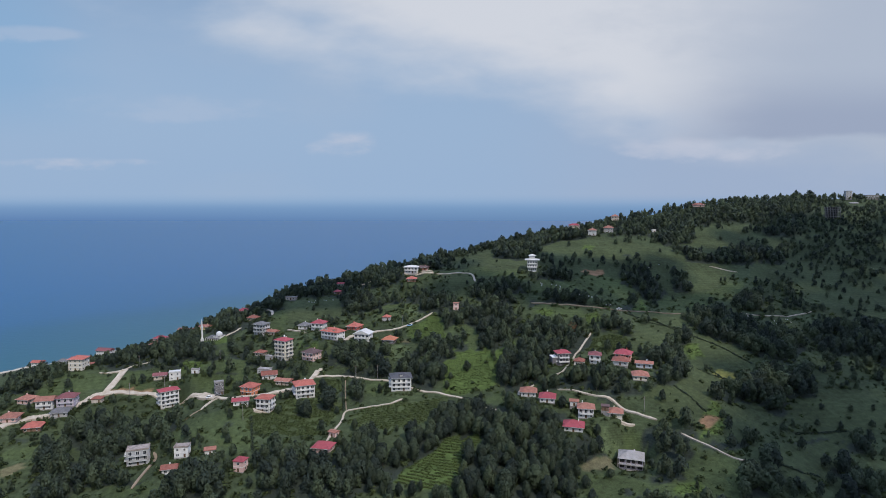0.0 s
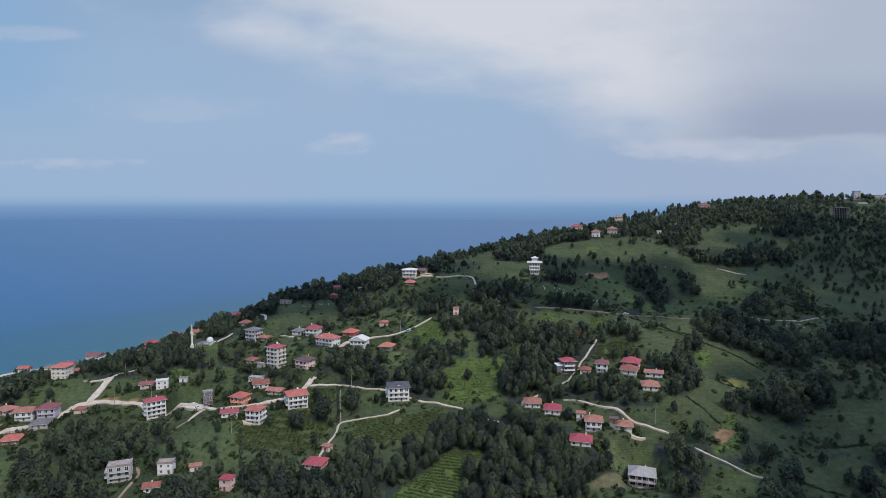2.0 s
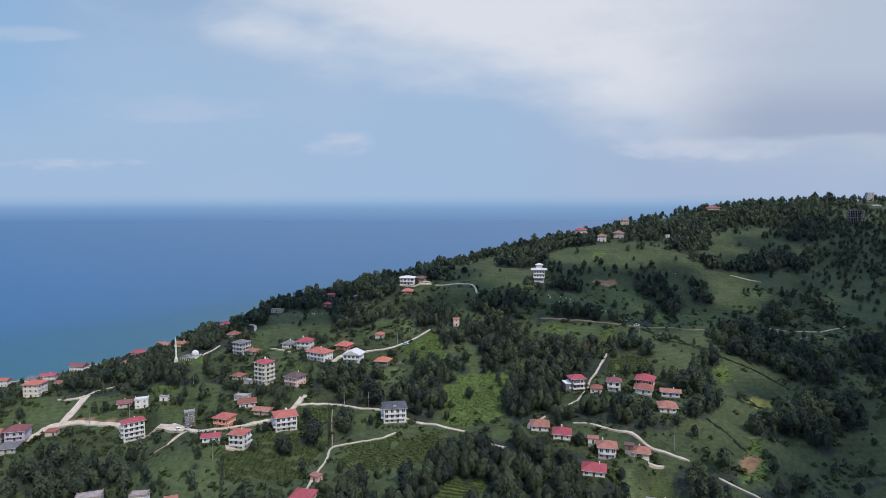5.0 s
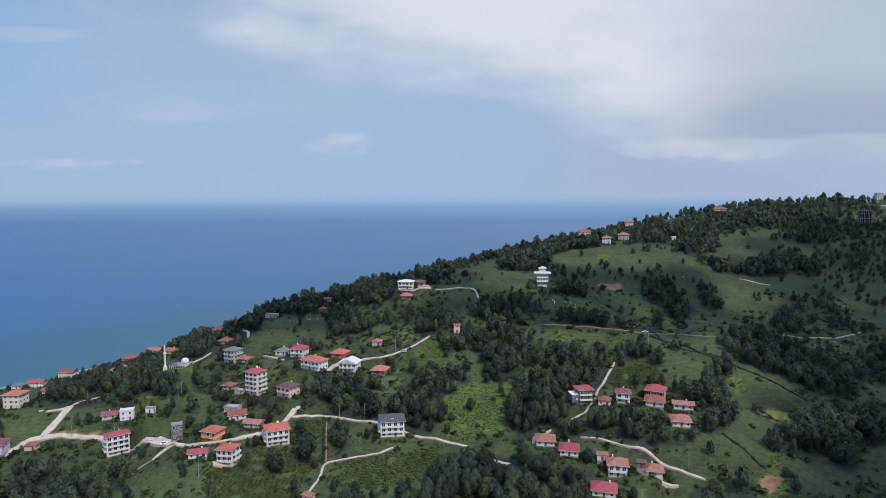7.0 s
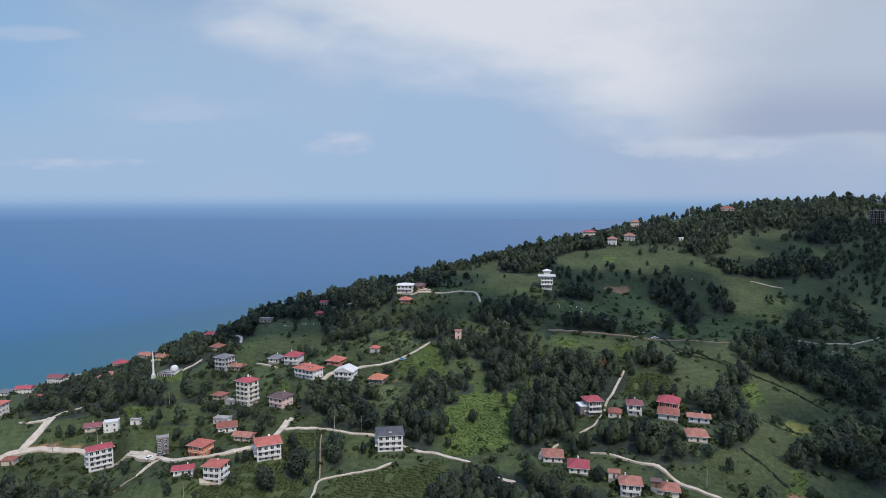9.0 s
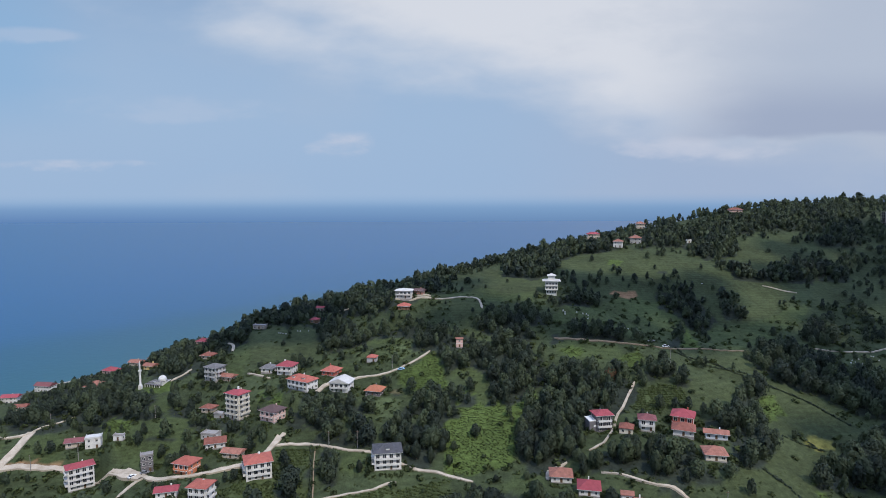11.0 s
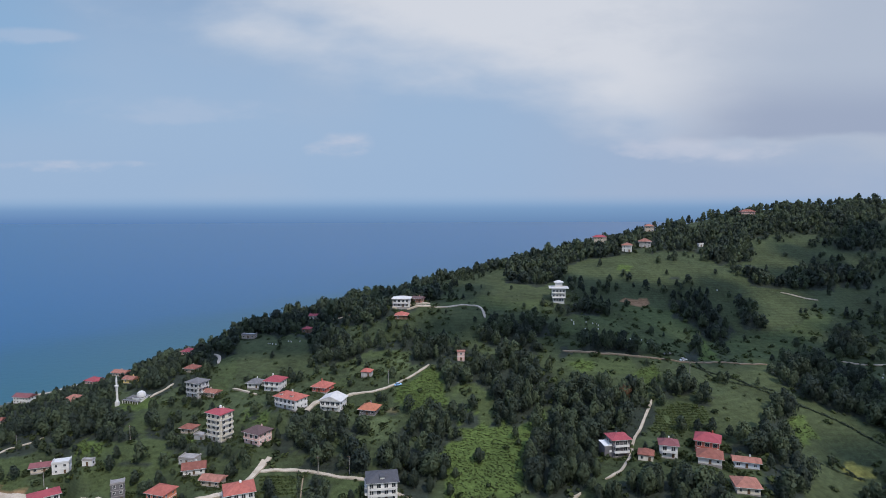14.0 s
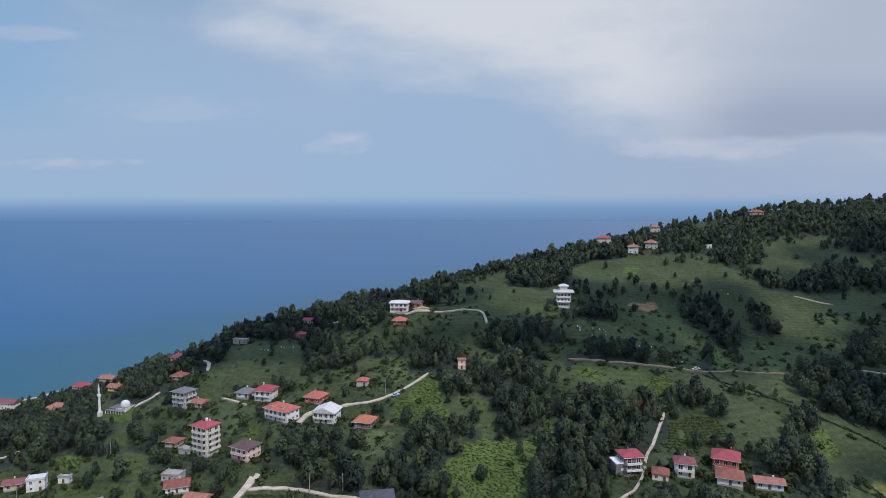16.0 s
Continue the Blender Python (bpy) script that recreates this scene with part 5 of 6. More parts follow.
PAINT_WHITE = material("car_white", (0.75, 0.75, 0.75), (0.7, 0.7, 0.7), 0.25, 1.0)
PAINT_BLUE = material("car_blue", (0.3, 0.5, 0.72), (0.25, 0.45, 0.68), 0.3, 1.0)
PAINT_GREY = material("car_grey", (0.3, 0.3, 0.32), (0.26, 0.26, 0.28), 0.3, 1.0, metal=0.4)
build_car(-150.5, 383.5, 60, PAINT_WHITE, "small white car parked at the road junction")
build_car(-145.7, 386.1, 20, PAINT_GREY, "grey car parked beside the narrow building")
build_car(-25.2, 457.3, 30, PAINT_BLUE, "pale blue pickup on the concrete lane")
build_car(129.3, 471.4, 5, PAINT_GREY, "silver grey car on the dirt road")
build_car(135.9, 464.7, 10, PAINT_WHITE, "white van on the hillside road")


def build_pole(x, y, tall=8.5):
    base = tagged(new("utility_pole"), "slim grey utility pole with a crossarm beside the lane", "pole", group="poles along the lanes")
    base.matrix_basis = pose(x, y, at_ground(x, y))
    lathe("pole", ROOF["concrete"], base, [(0.17, -1.5), (0.1, tall)], 8)
    boxes("crossarm", WOOD, base, (-0.8, 0.8, -0.06, 0.06, tall - 0.7, tall - 0.55))


build_pole(-57.6, 395.6)
build_pole(-43.2, 394.5)
build_pole(-187.6, 402.5)
build_pole(-216.2, 426.3)
build_pole(-158.1, 425.1)
build_pole(-114.1, 338.9)
build_pole(-30.8, 460.0)
build_pole(111.4, 329.4)
build_pole(-208.1, 396.3)
build_pole(131.2, 444.1)


def hive_row(x, y, count, spread, seed):
    r = random.Random(seed)
    for k in range(count):
        px, py = x + r.uniform(-spread, spread), y + r.uniform(-spread, spread) * 0.5
        hive = tagged(new("beehive"), "white painted box beehive standing in the grass", "beehive", group="beehives on the slope")
        hive.matrix_basis = pose(px, py, at_ground(px, py) + 0.3, 0, 0, r.uniform(-30, 30))
        boxes("hive_body", TRIM, hive, (-0.3, 0.3, -0.26, 0.26, -0.6, 0.3))
        boxes("hive_lid", ROOF["white"], hive, (-0.34, 0.34, -0.3, 0.3, 0.3, 0.38))


hive_row(89, 504, 9, 14, 0)
hive_row(119, 492, 8, 10, 1)
hive_row(258, 474, 12, 18, 2)
hive_row(-107, 536, 8, 14, 3)
hive_row(200, 578, 3, 8, 4)


# ---- trees ----
def crown_leaves(r, count, size, lobes=7, tall=1.0, low=0.25, cone=0.0):
    """Leaf clumps on a cluster of rounded lobes: a crown about one unit wide and tall, base at z = low."""
    c = []
    mid, half = low + (0.98 - low) * 0.48 * tall, (0.98 - low) * 0.5 * tall
    for k in range(lobes):
        a, f = k * 2.4 + r.uniform(-0.5, 0.5), (k + 0.5) / lobes * 2 - 1
        rad = (0.29 - 0.07 * f) * math.sqrt(max(0.0, 1 - f * f)) * r.uniform(0.7, 1.2) * (1 - cone * (0.5 + 0.5 * f))
        c.append((rad * math.cos(a), rad * math.sin(a), mid + f * half * 0.72, r.uniform(0.19, 0.27) * (1 - 0.25 * max(f, 0)) * (1 - 0.7 * cone * (0.5 + 0.5 * f))))
    c = np.array(c)
    pick = r.randint(0, lobes, count)
    n = r.normal(size=(count, 3))
    n[:, 2] += 0.3
    n /= np.linalg.norm(n, axis=1)[:, None]
    p = c[pick, :3] + n * c[pick, 3:] * r.uniform(0.68, 1.12, (count, 1)) * np.array((1, 1, min(1.0, 1.6 * half / 0.5)))
    out = p - np.array((0, 0, mid - 0.1))
    out /= np.linalg.norm(out, axis=1)[:, None] + 1e-9
    round_n = 0.5 * n + 0.75 * out + 0.16 * r.normal(size=n.shape)
    round_n /= np.linalg.norm(round_n, axis=1)[:, None]
    n = 0.5 * n + 0.5 * out + 0.55 * r.normal(size=n.shape)
    n /= np.linalg.norm(n, axis=1)[:, None]
    u = np.cross(n, r.normal(size=n.shape))
    u /= np.linalg.norm(u, axis=1)[:, None]
    v = np.cross(n, u)
    s = size * r.uniform(0.6, 1.35, (count, 1))
    leaf = np.stack([p - u * s * 1.1 - v * s * 0.7, p + u * s * 1.1 - v * s * 0.6, p + v * s * 1.25], 1)
    leaf += 0.2 * size * r.normal(size=leaf.shape)
    return leaf.reshape(-1, 3), np.repeat(round_n, 3, 0)


def trunk_mesh(r, thick=0.03):
    bm = bmesh.new()
    def limb(p0, p1, r0, r1, seg=6):
        p0, p1 = Vector(p0), Vector(p1)
        q = (p1 - p0).to_track_quat("Z", "Y")
        rings = []
        for p, rad in ((p0, r0), (p1, r1)):
            rings.append([bm.verts.new(p + q @ Vector((rad * math.cos(6.283 * i / seg), rad * math.sin(6.283 * i / seg), 0))) for i in range(seg)])
        for i in range(seg):
            bm.faces.new((rings[0][i], rings[0][(i + 1) % seg], rings[1][(i + 1) % seg], rings[1][i]))
    limb((0, 0, -0.08), (0.01, 0.01, 0.38), thick, thick * 0.7)
    limb((0.01, 0.01, 0.38), (0, 0, 0.75), thick * 0.7, thick * 0.3)
    for k in range(5):
        a = k * 1.3 + r.uniform(0, 0.8)
        zz = 0.3 + 0.07 * k
        limb((0, 0, zz), (0.24 * math.cos(a), 0.24 * math.sin(a), zz + 0.2), thick * 0.45, thick * 0.15, 5)
    me = bpy.data.meshes.new("trunk")
    bm.to_mesh(me)
    bm.free()
    return me


def leaf_mesh(name, pts, normals, tint=None):
    n = len(pts) // 3
    me = bpy.data.meshes.new(name)
    me.vertices.add(3 * n)
    me.vertices.foreach_set("co", pts.astype(np.float32).ravel())
    me.loops.add(3 * n)
    me.loops.foreach_set("vertex_index", np.arange(3 * n, dtype=np.int32))
    me.polygons.add(n)
    me.polygons.foreach_set("loop_start", np.arange(0, 3 * n, 3, dtype=np.int32))
    if tint is not None:
        me.attributes.new("tint", "FLOAT", "POINT").data.foreach_set("value", np.repeat(tint, 3).astype(np.float32))
    me.update(calc_edges=True)
    me.attributes.new("custom_normal", "FLOAT_VECTOR", "POINT").data.foreach_set("vector", normals.astype(np.float32).ravel())
    return me


def scatter(seed, x0, x1, y0, y1, gap):
    """A jittered net of places."""
    r = np.random.RandomState(seed)
    gx, gy = np.meshgrid(np.arange(x0, x1, gap), np.arange(y0, y1, gap))
    x, y = gx.ravel() + r.uniform(-0.5, 0.5, gx.size) * gap, gy.ravel() + r.uniform(-0.5, 0.5, gx.size) * gap
    return x, y, r


def clear_of(x, y, house_gap, road_gap):
    ok = np.ones(x.shape, bool)
    for p in PLOTS:
        c, s = math.cos(radians(p[3])), math.sin(radians(p[3]))
        u, v = (x - p[0]) * c + (y - p[1]) * s, -(x - p[0]) * s + (y - p[1]) * c
        ok &= (np.abs(u) > p[4] / 2 + house_gap) | (v > p[5] / 2 + house_gap) | (v < -p[5] / 2 - house_gap * 2.2)
    for px, py, rad in ((-181, 476, 13), (79.5, 540, 12)):
        ok &= (x - px) ** 2 + (y - py) ** 2 > rad * rad
    for rx, ry, w in ROAD_DOTS:
        ok &= (x - rx) ** 2 + (y - ry) ** 2 > (w / 2 + road_gap) ** 2
    return ok


OPEN = {"terrace": 0.004, "wood": 0.7, "tea": 0.008, "bright": 0.014, "grass": 0.022, "meadow": 0.01, "tall": 0.04, "soil": 0, "tan": 0, "yellow": 0}


RIDGE_X, RIDGE_Y = (-320, -200, -85, 0, 90, 180, 310, 450, 640), (660, 645, 645, 680, 705, 760, 800, 850, 880)


def in_wood(f):
    return np.isin(f, [i for i, (kind, _) in enumerate(FIELDS) if kind == "wood"])


def OPEN_LIMIT(x, y, z, deep):
    """How tall a tree may grow where the village keeps its lanes in view from the valley."""
    top = np.full(x.shape, 99.0)
    bare = [(*c, 2.0) for kind, poly in FIELDS if kind in ("soil", "tan", "yellow") for c in (*poly, poly.mean(0))]
    spots = np.vstack([ROAD_DOTS[::2], np.array(bare)])
    for (rx, ry, w), rz in zip(spots, height(spots[:, 0], spots[:, 1])):
        if ry > 600:
            continue
        far = math.hypot(rx, ry - 72)
        ux, uy = -rx / far, (72 - ry) / far
        run = (x - rx) * ux + (y - ry) * uy
        off = np.abs((x - rx) * uy - (y - ry) * ux)
        line = rz + 0.5 + run * (176 - rz) / far
        near = (run > 0) & (run < 45) & (off < 4.0)
        top = np.where(near, np.minimum(top, line - z), top)
    return np.where(deep, np.maximum(top, 6.0), top)


def place_trees():
    x, y, r = scatter(11, -480, 640, 235, 900, 4.5)
    z = height(x, y)
    f = field_at(x, y)
    deep = in_wood(f)
    dens = np.clip(0.13 + 0.7 * wobble(x, y, 40, 31) + 0.5 * wobble(x, y, 16, 32), 0.05, 0.5)
    for i, (kind, _) in enumerate(FIELDS):
        dens[f == i] = OPEN[kind]
    dens = np.where((f < 0), np.clip(dens + WOODY(x, y), 0.05, 1), dens)
    # gardens: fruit trees and walnuts stand close round the houses
    home = np.full(x.shape, 99.0)
    for p in PLOTS:
        home = np.minimum(home, np.hypot(x - p[0], y - p[1]) - 0.5 * max(p[4], p[5]))
    dens = np.where((home < 11) & ~deep & (y < 520), np.maximum(dens, 0.3), dens)
    keep = (r.uniform(size=x.shape) < dens) & (z > 2.5) & clear_of(x, y, 3.0, 2.2)
    # only what lies on the seen side of the ridge, and in the camera's reach
    keep &= np.abs(x) < 0.78 * y + 60
    # the hill's far side keeps only a thin growth
    crest = np.interp(x, RIDGE_X, RIDGE_Y)
    keep &= (y < crest + 28) | (r.uniform(size=x.shape) < 0.15)
    # lanes stay open on their downhill side
    for rx, ry, w in ROAD_DOTS[::2]:
        keep &= ~((np.abs(x - rx) < 3.0) & (y < ry) & (y > ry - np.where(deep, 5.0, 9.0)))
    low = OPEN_LIMIT(x, y, z, deep)
    keep &= low > 2.6
    return x[keep], y[keep], z[keep], r


def WOODY(x, y):
    """Named woods: denser on the gully sides and the shaded hill."""
    out = np.zeros(x.shape)
    for cx, cy, rx, ry, add in WOOD_SPOTS:
        out += add * np.exp(-((x - cx) / rx) ** 2 - ((y - cy) / ry) ** 2)
    return out


WOOD_SPOTS = [(500, 700, 160, 90, 0.5), (60, 690, 80, 45, 0.5), (330, 260, 80, 60, 0.2)]


def build_trees():
    x, y, z, r = place_trees()
    n = len(x)
    tall = r.uniform(4.0, 9.5, n) * (1 + 0.3 * wobble(x, y, 70, 40))
    f = field_at(x, y)
    deep = in_wood(f)
    tall = np.where(deep, 3.2 + tall * 1.0, tall)
    crest = np.interp(x, RIDGE_X, RIDGE_Y)
    skyline = (np.abs(y - crest) < 60) & (r.uniform(size=n) < 0.22)
    tall = np.where(skyline, tall * 1.25, np.where(y > 480, tall * 0.86, tall))
    tall = np.where((x < -225) & (y > 440), tall * 0.6, tall)
    sights = [(p[0], p[1], p[2], p[4], p[6]) for p in PLOTS] + [(-183.0, 474.5, 60.0, 17.0, 1), (79.5, 541.0, at_ground(79.5, 541.0), 12.0, 2)]
    for p in sights:
        gap = np.hypot(x - p[0], y - p[1])
        far = math.hypot(p[0], p[1] - 72)
        ux, uy = -p[0] / far, (72 - p[1]) / far
        run, off = (x - p[0]) * ux + (y - p[1]) * uy, np.abs((x - p[0]) * uy - (y - p[1]) * ux)
        front = (run > 0) & (run < 60) & (off < p[3] * 0.5 + 2.5)
        view = p[2] + (0.9 if p[4] > 1 else 0.3) + run * (176 - p[2]) / far - z
        tall = np.where(front, np.minimum(tall, np.maximum(view, np.where(deep, 3.5, 1.5))), np.where(gap < 14, np.minimum(tall, 7.5), tall))
    tall = np.minimum(tall, OPEN_LIMIT(x, y, z, deep))
    wide = tall * r.uniform(0.52, 0.86, n)
    spin, tint = r.uniform(0, 360, n), np.clip(r.uniform(0, 1, n) ** 1.4 * 1.05 + 0.25 * wobble(x, y, 50, 41) + 0.1, 0, 1)
    # single trees nearest the walk
    order = np.argsort(np.hypot(x - 20, y - 330))
    solo = np.zeros(n, bool)
    solo[order[:300]] = True
    kinds = []
    for k in range(6):
        rr = np.random.RandomState(50 + k)
        crown = leaf_mesh("crown", *crown_leaves(rr, 1600, 0.037, 12, 1.0, 0.1, 0.9 if k == 5 else 0.15 * k))
        kinds.append((trunk_mesh(random.Random(k)), crown))
    words = ("broadleaf tree with a dense dark green crown", "tall alder with an uneven dark crown", "rounded hazel tree with mid-green leaves")
    for i in np.nonzero(solo)[0]:
        tm, cm = kinds[i % 6]
        m = Matrix.LocRotScale((x[i], y[i], z[i] - 0.2), Euler((0, 0, radians(spin[i]))), (wide[i], wide[i], tall[i]))
        tree = shared("tree", tm, BARK, m=m)
        tagged(tree, words[i % 3], "tree", group="trees on the slope")
        tree.name = "tree"
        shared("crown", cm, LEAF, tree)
    rest = np.nonzero(~solo)[0]
    for name, pickd, count, size, label in (
            ("woodland", (y[rest] < 520) & (x[rest] < 330), 470, 0.05, "dense broadleaf woodland on the slopes between the houses"),
            ("far_woodland", ~((y[rest] < 520) & (x[rest] < 330)), 112, 0.106, "dark woodland covering the far ridge and shaded hill")):
        idx = rest[pickd]
        shapes = [crown_leaves(np.random.RandomState(90 + k), count, size, 9, 1.0, 0.12, 0.9 if k == 8 else 0.08 * k) for k in range(9)]
        pts = np.empty((len(idx), count * 3, 3), np.float32)
        nrm = np.empty((len(idx), count * 3, 3), np.float32)
        for j, i in enumerate(idx):
            q, k = shapes[i % 9]
            c, s = math.cos(radians(spin[i])), math.sin(radians(spin[i]))
            pts[j, :, 0] = (q[:, 0] * c - q[:, 1] * s) * wide[i] + x[i]
            pts[j, :, 1] = (q[:, 0] * s + q[:, 1] * c) * wide[i] + y[i]
            pts[j, :, 2] = q[:, 2] * tall[i] + z[i] - 0.2
            nrm[j] = np.column_stack([k[:, 0] * c - k[:, 1] * s, k[:, 0] * s + k[:, 1] * c, k[:, 2]])
        me = leaf_mesh(name, pts.reshape(-1, 3), nrm.reshape(-1, 3), np.repeat(tint[idx], count))
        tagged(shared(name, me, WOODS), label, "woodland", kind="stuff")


build_trees()


def build_copper_tree(x, y, tall):
    me = trunk_mesh(random.Random(9))
    tree = shared("tree", me, BARK, m=Matrix.LocRotScale((x, y, at_ground(x, y) - 0.2), None, (tall * 0.8, tall * 0.8, tall)))
    tagged(tree, "broadleaf tree with reddish brown withered leaves", "tree", group="trees on the slope")
    shared("crown", leaf_mesh("crown", *crown_leaves(np.random.RandomState(77), 900, 0.045, 9, 1.0, 0.1)), COPPER, tree)


build_copper_tree(92.1, 428.8, 9.0)


def clumps(name, x, y, wide, tall, count, leaf, seed, mat, label, category, sink=0.15, pale=0.15):
    """Many low bushes joined into one body."""
    r = np.random.RandomState(seed)
    z = height(x, y) + 0.5 * wobble(x, y, 14, 9) + 0.9 * wobble(x, y, 45, 10)
    n = len(x)
    shapes = [crown_leaves(np.random.RandomState(seed + 3 + k), count, leaf, 5, 0.6, -0.05) for k in range(7)]
    pts = np.empty((n, count * 3, 3), np.float32)
    nrm = np.empty((n, count * 3, 3), np.float32)
    for j in range(n):
        nrm[j] = shapes[j % 7][1]
        pts[j] = shapes[j % 7][0] * np.array((wide[j], wide[j], tall[j])) + np.array((x[j], y[j], z[j] - sink))
    me = leaf_mesh(name, pts.reshape(-1, 3), nrm.reshape(-1, 3), np.repeat(np.clip(r.uniform(0, 1, n) * 0.7 + 0.35 * wobble(x, y, 12, 5) + pale, 0, 1), count))
    tagged(shared(name, me, mat), label, category, kind="stuff")


def build_shrubs():
    """Low bushes: scattered in fields, thicker along lanes and wood edges, and in the gardens."""
    x, y, r = scatter(61, -380, 330, 240, 560, 2.7)
    f = field_at(x, y)
    dens = 0.36 + 0.8 * wobble(x, y, 14, 71)
    for i, (kind, _) in enumerate(FIELDS):
        dens[f == i] = {"tea": 0.02, "bright": 0.05, "terrace": 0.01, "grass": 0.15, "meadow": 0.035, "tall": 0.95, "wood": 0.3}.get(kind, 0.0)
    keep = (r.uniform(size=x.shape) < dens) & (height(x, y) > 2) & clear_of(x, y, 0.8, 0.25) & (np.abs(x) < 0.78 * y + 40)
    x, y = x[keep], y[keep]
    size = 0.8 + 3.2 * r.uniform(0, 1, len(x)) ** 2.6
    clumps("shrubs", x, y, size * 1.3, size, 34, 0.15, 200, SHRUB, "low green bushes and bramble along lanes and field edges", "shrubs")
    gx, gy, gs = [], [], []
    for p in PLOTS:
        m = pose(p[0], p[1], 0, 0, 0, p[3])
        for k in range(int((p[4] + p[5]) * 1.5)):
            side = r.randint(4)
            u, v = r.uniform(-1.1, 1.1), r.uniform(1.3, 3.4)
            q = ((u * p[4] / 2, -p[5] / 2 - v), (p[4] / 2 + v, u * p[5] / 2), (-p[4] / 2 - v, u * p[5] / 2), (u * p[4] / 2, -p[5] / 2 - v - 1.5))[side]
            w = m @ Vector((*q, 0))
            gx.append(w.x)
            gy.append(w.y)
            gs.append(r.uniform(1.4, 4.2) if side in (1, 2) else r.uniform(0.9, 2.2))
    gx, gy = np.array(gx), np.array(gy)
    ok = np.ones(gx.shape, bool)
    for rx, ry, w in ROAD_DOTS:
        ok &= (gx - rx) ** 2 + (gy - ry) ** 2 > (w / 2 + 0.7) ** 2
    gx, gy, size = gx[ok], gy[ok], np.array(gs)[ok]
    clumps("garden_bushes", gx, gy, size * 1.2, size * 1.15, 84, 0.105, 300, SHRUB, "garden bushes and fruit trees crowding round the houses", "shrubs", 0.4)
    hx, hy = [], []
    for line in HEDGES:
        for px, py in smooth_line(line, 0.9):
            hx.append(px + r.uniform(-0.4, 0.4))
            hy.append(py + r.uniform(-0.4, 0.4))
    size = r.uniform(1.0, 2.0, len(hx))
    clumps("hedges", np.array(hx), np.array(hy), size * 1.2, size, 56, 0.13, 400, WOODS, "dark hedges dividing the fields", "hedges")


build_shrubs()


def build_tea():
    """Tea and crop rows that follow the slope, one body for each field."""
    for i, (kind, poly) in enumerate(FIELDS):
        if kind not in ("tea", "terrace", "bright", "meadow", "grass"):
            continue
        c = poly.mean(0)
        if c[1] > 470 or abs(c[0]) > 240:
            continue
        d = 3.0
        g = np.array([at_ground(c[0] + d, c[1]) - at_ground(c[0] - d, c[1]), at_ground(c[0], c[1] + d) - at_ground(c[0], c[1] - d)])
        g = g / (np.linalg.norm(g) + 1e-9)
        along = np.array([-g[1], g[0]])
        r = np.random.RandomState(500 + i)
        span = np.abs(poly - c).max() * 1.5
        gap, pitch = {"tea": (1.9, 0.85), "terrace": (2.3, 0.8), "bright": (1.7, 0.95), "meadow": (3.4, 0.95), "grass": (3.0, 1.0)}[kind]
        u, v = np.meshgrid(np.arange(-span, span, pitch), np.arange(-span, span, gap))
        loose = 0.15 if kind in ("tea", "terrace") else 0.7
        v = v + 1.4 * np.sin(u / 14 + i) + r.uniform(-loose, loose, v.shape)
        u = u + r.uniform(-0.3, 0.3, u.shape) * (1 if kind in ("tea", "terrace") else 2)
        x, y = (c[0] + along[0] * u + g[0] * v).ravel(), (c[1] + along[1] * u + g[1] * v).ravel()
        keep = (field_at(x, y) == i) & (r.uniform(size=x.shape) < {"tea": 0.96, "terrace": 0.97, "bright": 0.9}.get(kind, 0.72)) & clear_of(x, y, 1.2, 0.8)
        keep &= wobble(x, y, 16, 77) > (-0.35 if kind in ("tea", "terrace", "bright") else -0.02)
        x, y = x[keep], y[keep]
        if len(x) < 12:
            continue
        s = r.uniform(0.8, 1.15, len(x)) * (1.0 if kind in ("tea", "terrace", "bright") else 0.62)
        clumps("tea_rows", x, y, s * 1.75, s * (1.0 if kind in ("tea", "terrace") else 0.4), 34, 0.17, 600 + i, TEA,
               {"tea": "clipped tea bushes in rows along the slope", "terrace": "bright tea bushes in curved terrace rows", "bright": "bright green crop rows on the slope"}.get(kind, "rough tea and fern growing in broken rows"), "tea bushes", pale={"bright": 0.3, "terrace": 0.45, "tea": 0.3}.get(kind, 0.2))


build_tea()


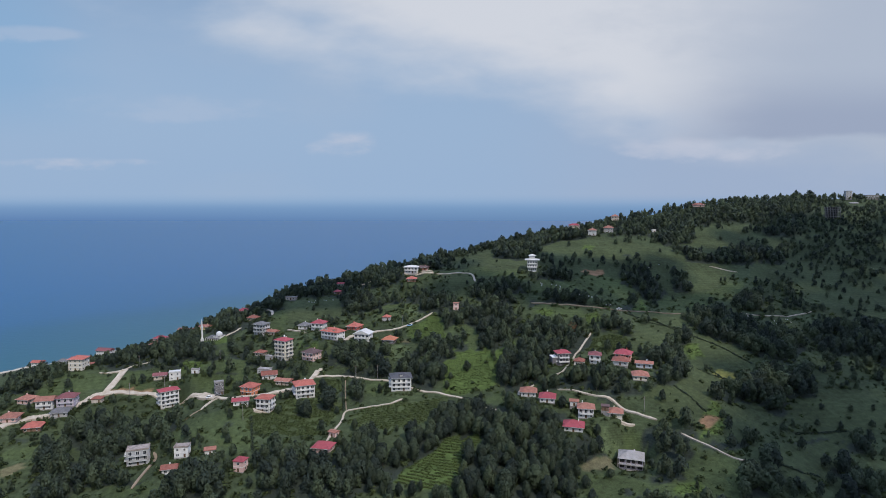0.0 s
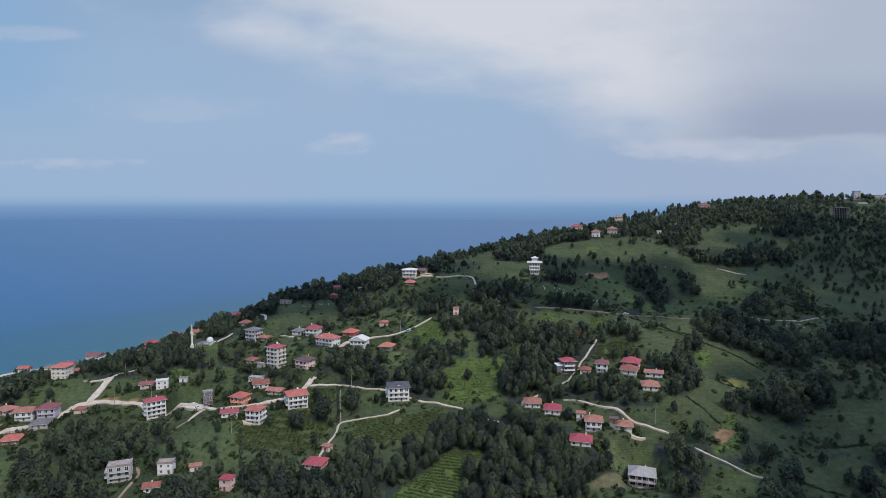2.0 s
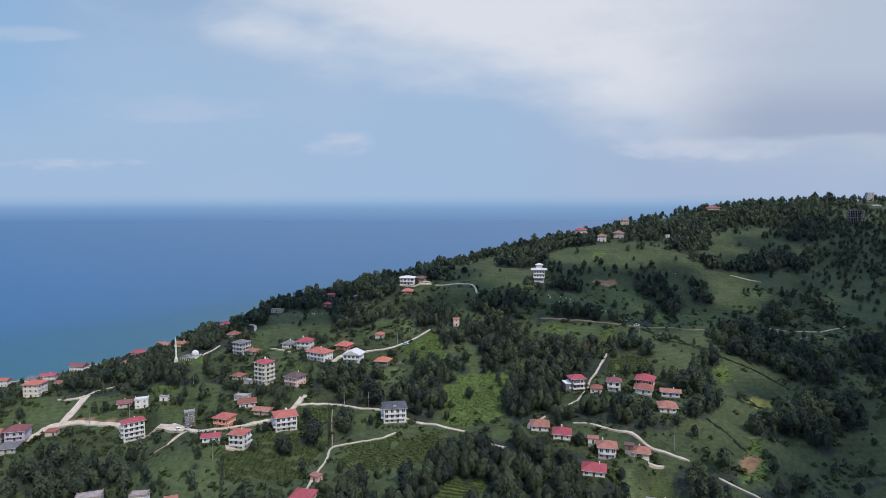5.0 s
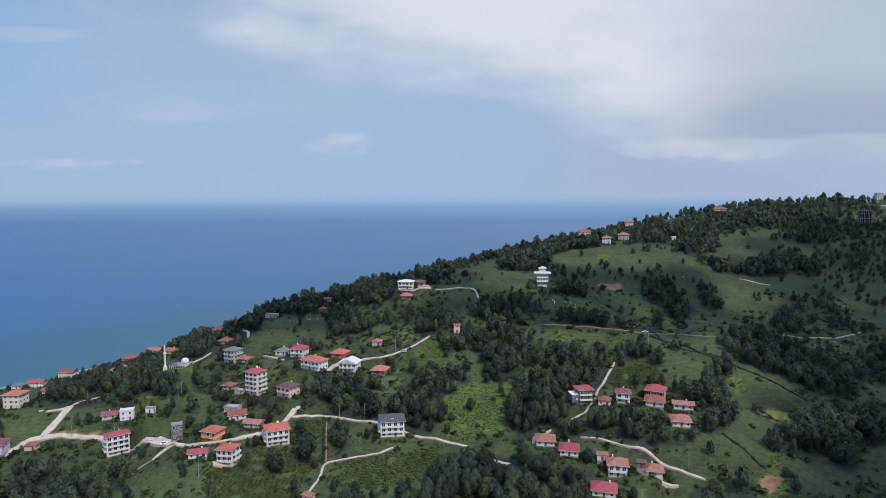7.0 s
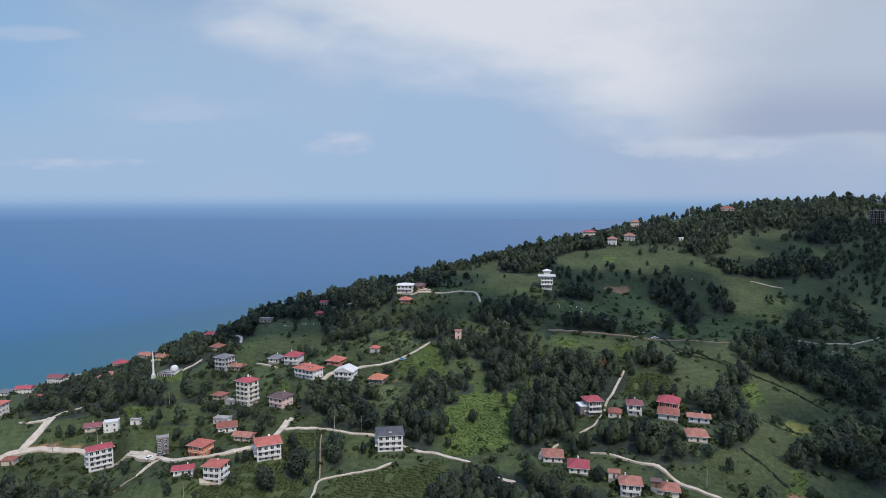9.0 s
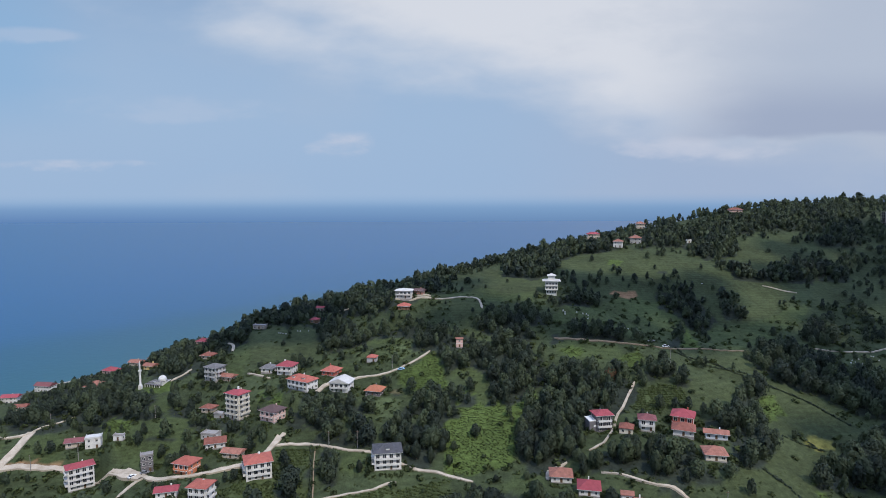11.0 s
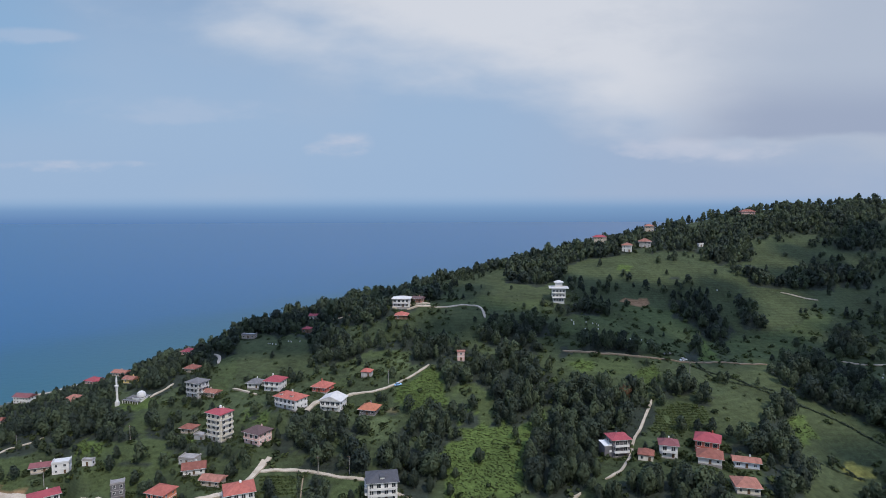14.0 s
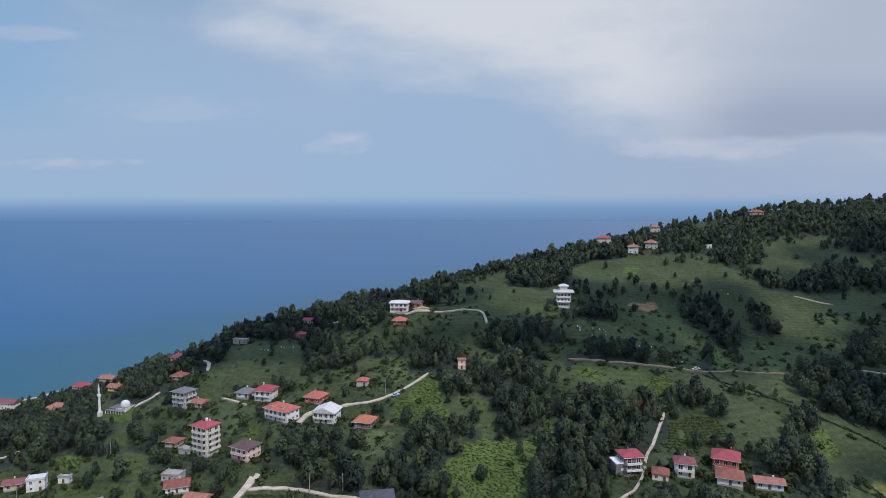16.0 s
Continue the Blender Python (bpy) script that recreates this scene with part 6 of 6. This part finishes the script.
def build_cloud(shade, label, gaps=(), apart=26):
    """Unseen cumulus cloud, added up the sun's way to shade that part of the hill."""
    to_sun = Vector((math.sin(radians(SUN_ROUND)) * math.cos(radians(SUN_HIGH)), math.cos(radians(SUN_ROUND)) * math.cos(radians(SUN_HIGH)), math.sin(radians(SUN_HIGH))))
    shift = to_sun * 1100
    shade = np.array(shade, float)
    lo, hi = shade.min(0), shade.max(0)
    x, y, r = scatter(81, lo[0], hi[0], lo[1], hi[1], apart)
    keep = inside(x, y, shade)
    for gx, gy, rad in gaps:
        keep &= (x - gx) ** 2 + (y - gy) ** 2 > rad * rad
    bm = bmesh.new()
    for px, py in zip(x[keep], y[keep]):
        size = r.uniform(17, 27)
        m = Matrix.LocRotScale(Vector((px, py, 90 + r.uniform(-6, 14))) + shift, Euler((r.uniform(0, 3), r.uniform(0, 3), 0)), (size, size * r.uniform(0.85, 1.1), size * r.uniform(0.8, 1.0)))
        made = bmesh.ops.create_icosphere(bm, subdivisions=1, radius=1.0, matrix=m)
        for v in made["verts"]:
            v.co += Vector(noise.noise_vector(v.co * 0.04)) * 6
    tagged(part("cloud", bm, CLOUD), label, "cloud", kind="structure")


def build_range():
    """Far hills along the coast, distance haze painted into their blue."""
    xs = np.linspace(2250, 6400, 90)
    top = 120 + 190 * np.clip((xs - 2300) / 800, 0, 1) + 30 * wobble(xs, xs * 0.3, 900, 15) + 12 * wobble(xs, xs * 0.2, 260, 16)
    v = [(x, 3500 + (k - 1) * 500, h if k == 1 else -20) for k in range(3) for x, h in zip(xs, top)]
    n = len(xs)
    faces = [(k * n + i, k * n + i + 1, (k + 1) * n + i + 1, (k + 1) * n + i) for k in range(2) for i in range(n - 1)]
    ob = raw("backdrop", v, faces, material("hazed_far_hills", (0.2, 0.26, 0.36), (0.17, 0.225, 0.32), 1.0, 0.002), smooth=True)
    tagged(ob, "far hills along the coast with pale blue haze painted in", "hills", kind="structure")


build_range()

# holes in the unseen cloud, leaving two ridge houses in sun
GAPS = ((-38, 549, 38), (64, 565, 38))
CLOUD = material("cloud_white", (0.8, 0.8, 0.82), (0.76, 0.77, 0.8), 1.0, 0.01)
build_cloud(((150, 180), (168, 262), (178, 296), (186, 336), (200, 378), (212, 400), (190, 450), (198, 490), (262, 545), (285, 580), (242, 615), (235, 650), (300, 690), (420, 770), (720, 790), (860, 500), (640, 180)),
            "broad grey-white cumulus cloud unseen sunward, shading the right hillside", apart=29)
build_cloud(((-170, 505), (-60, 508), (15, 505), (70, 482), (180, 466), (205, 500), (215, 572), (200, 612), (125, 622), (40, 598), (-100, 615), (-190, 600)),
            "small ragged white cumulus cloud unseen sunward, shading the ridge meadows", GAPS)
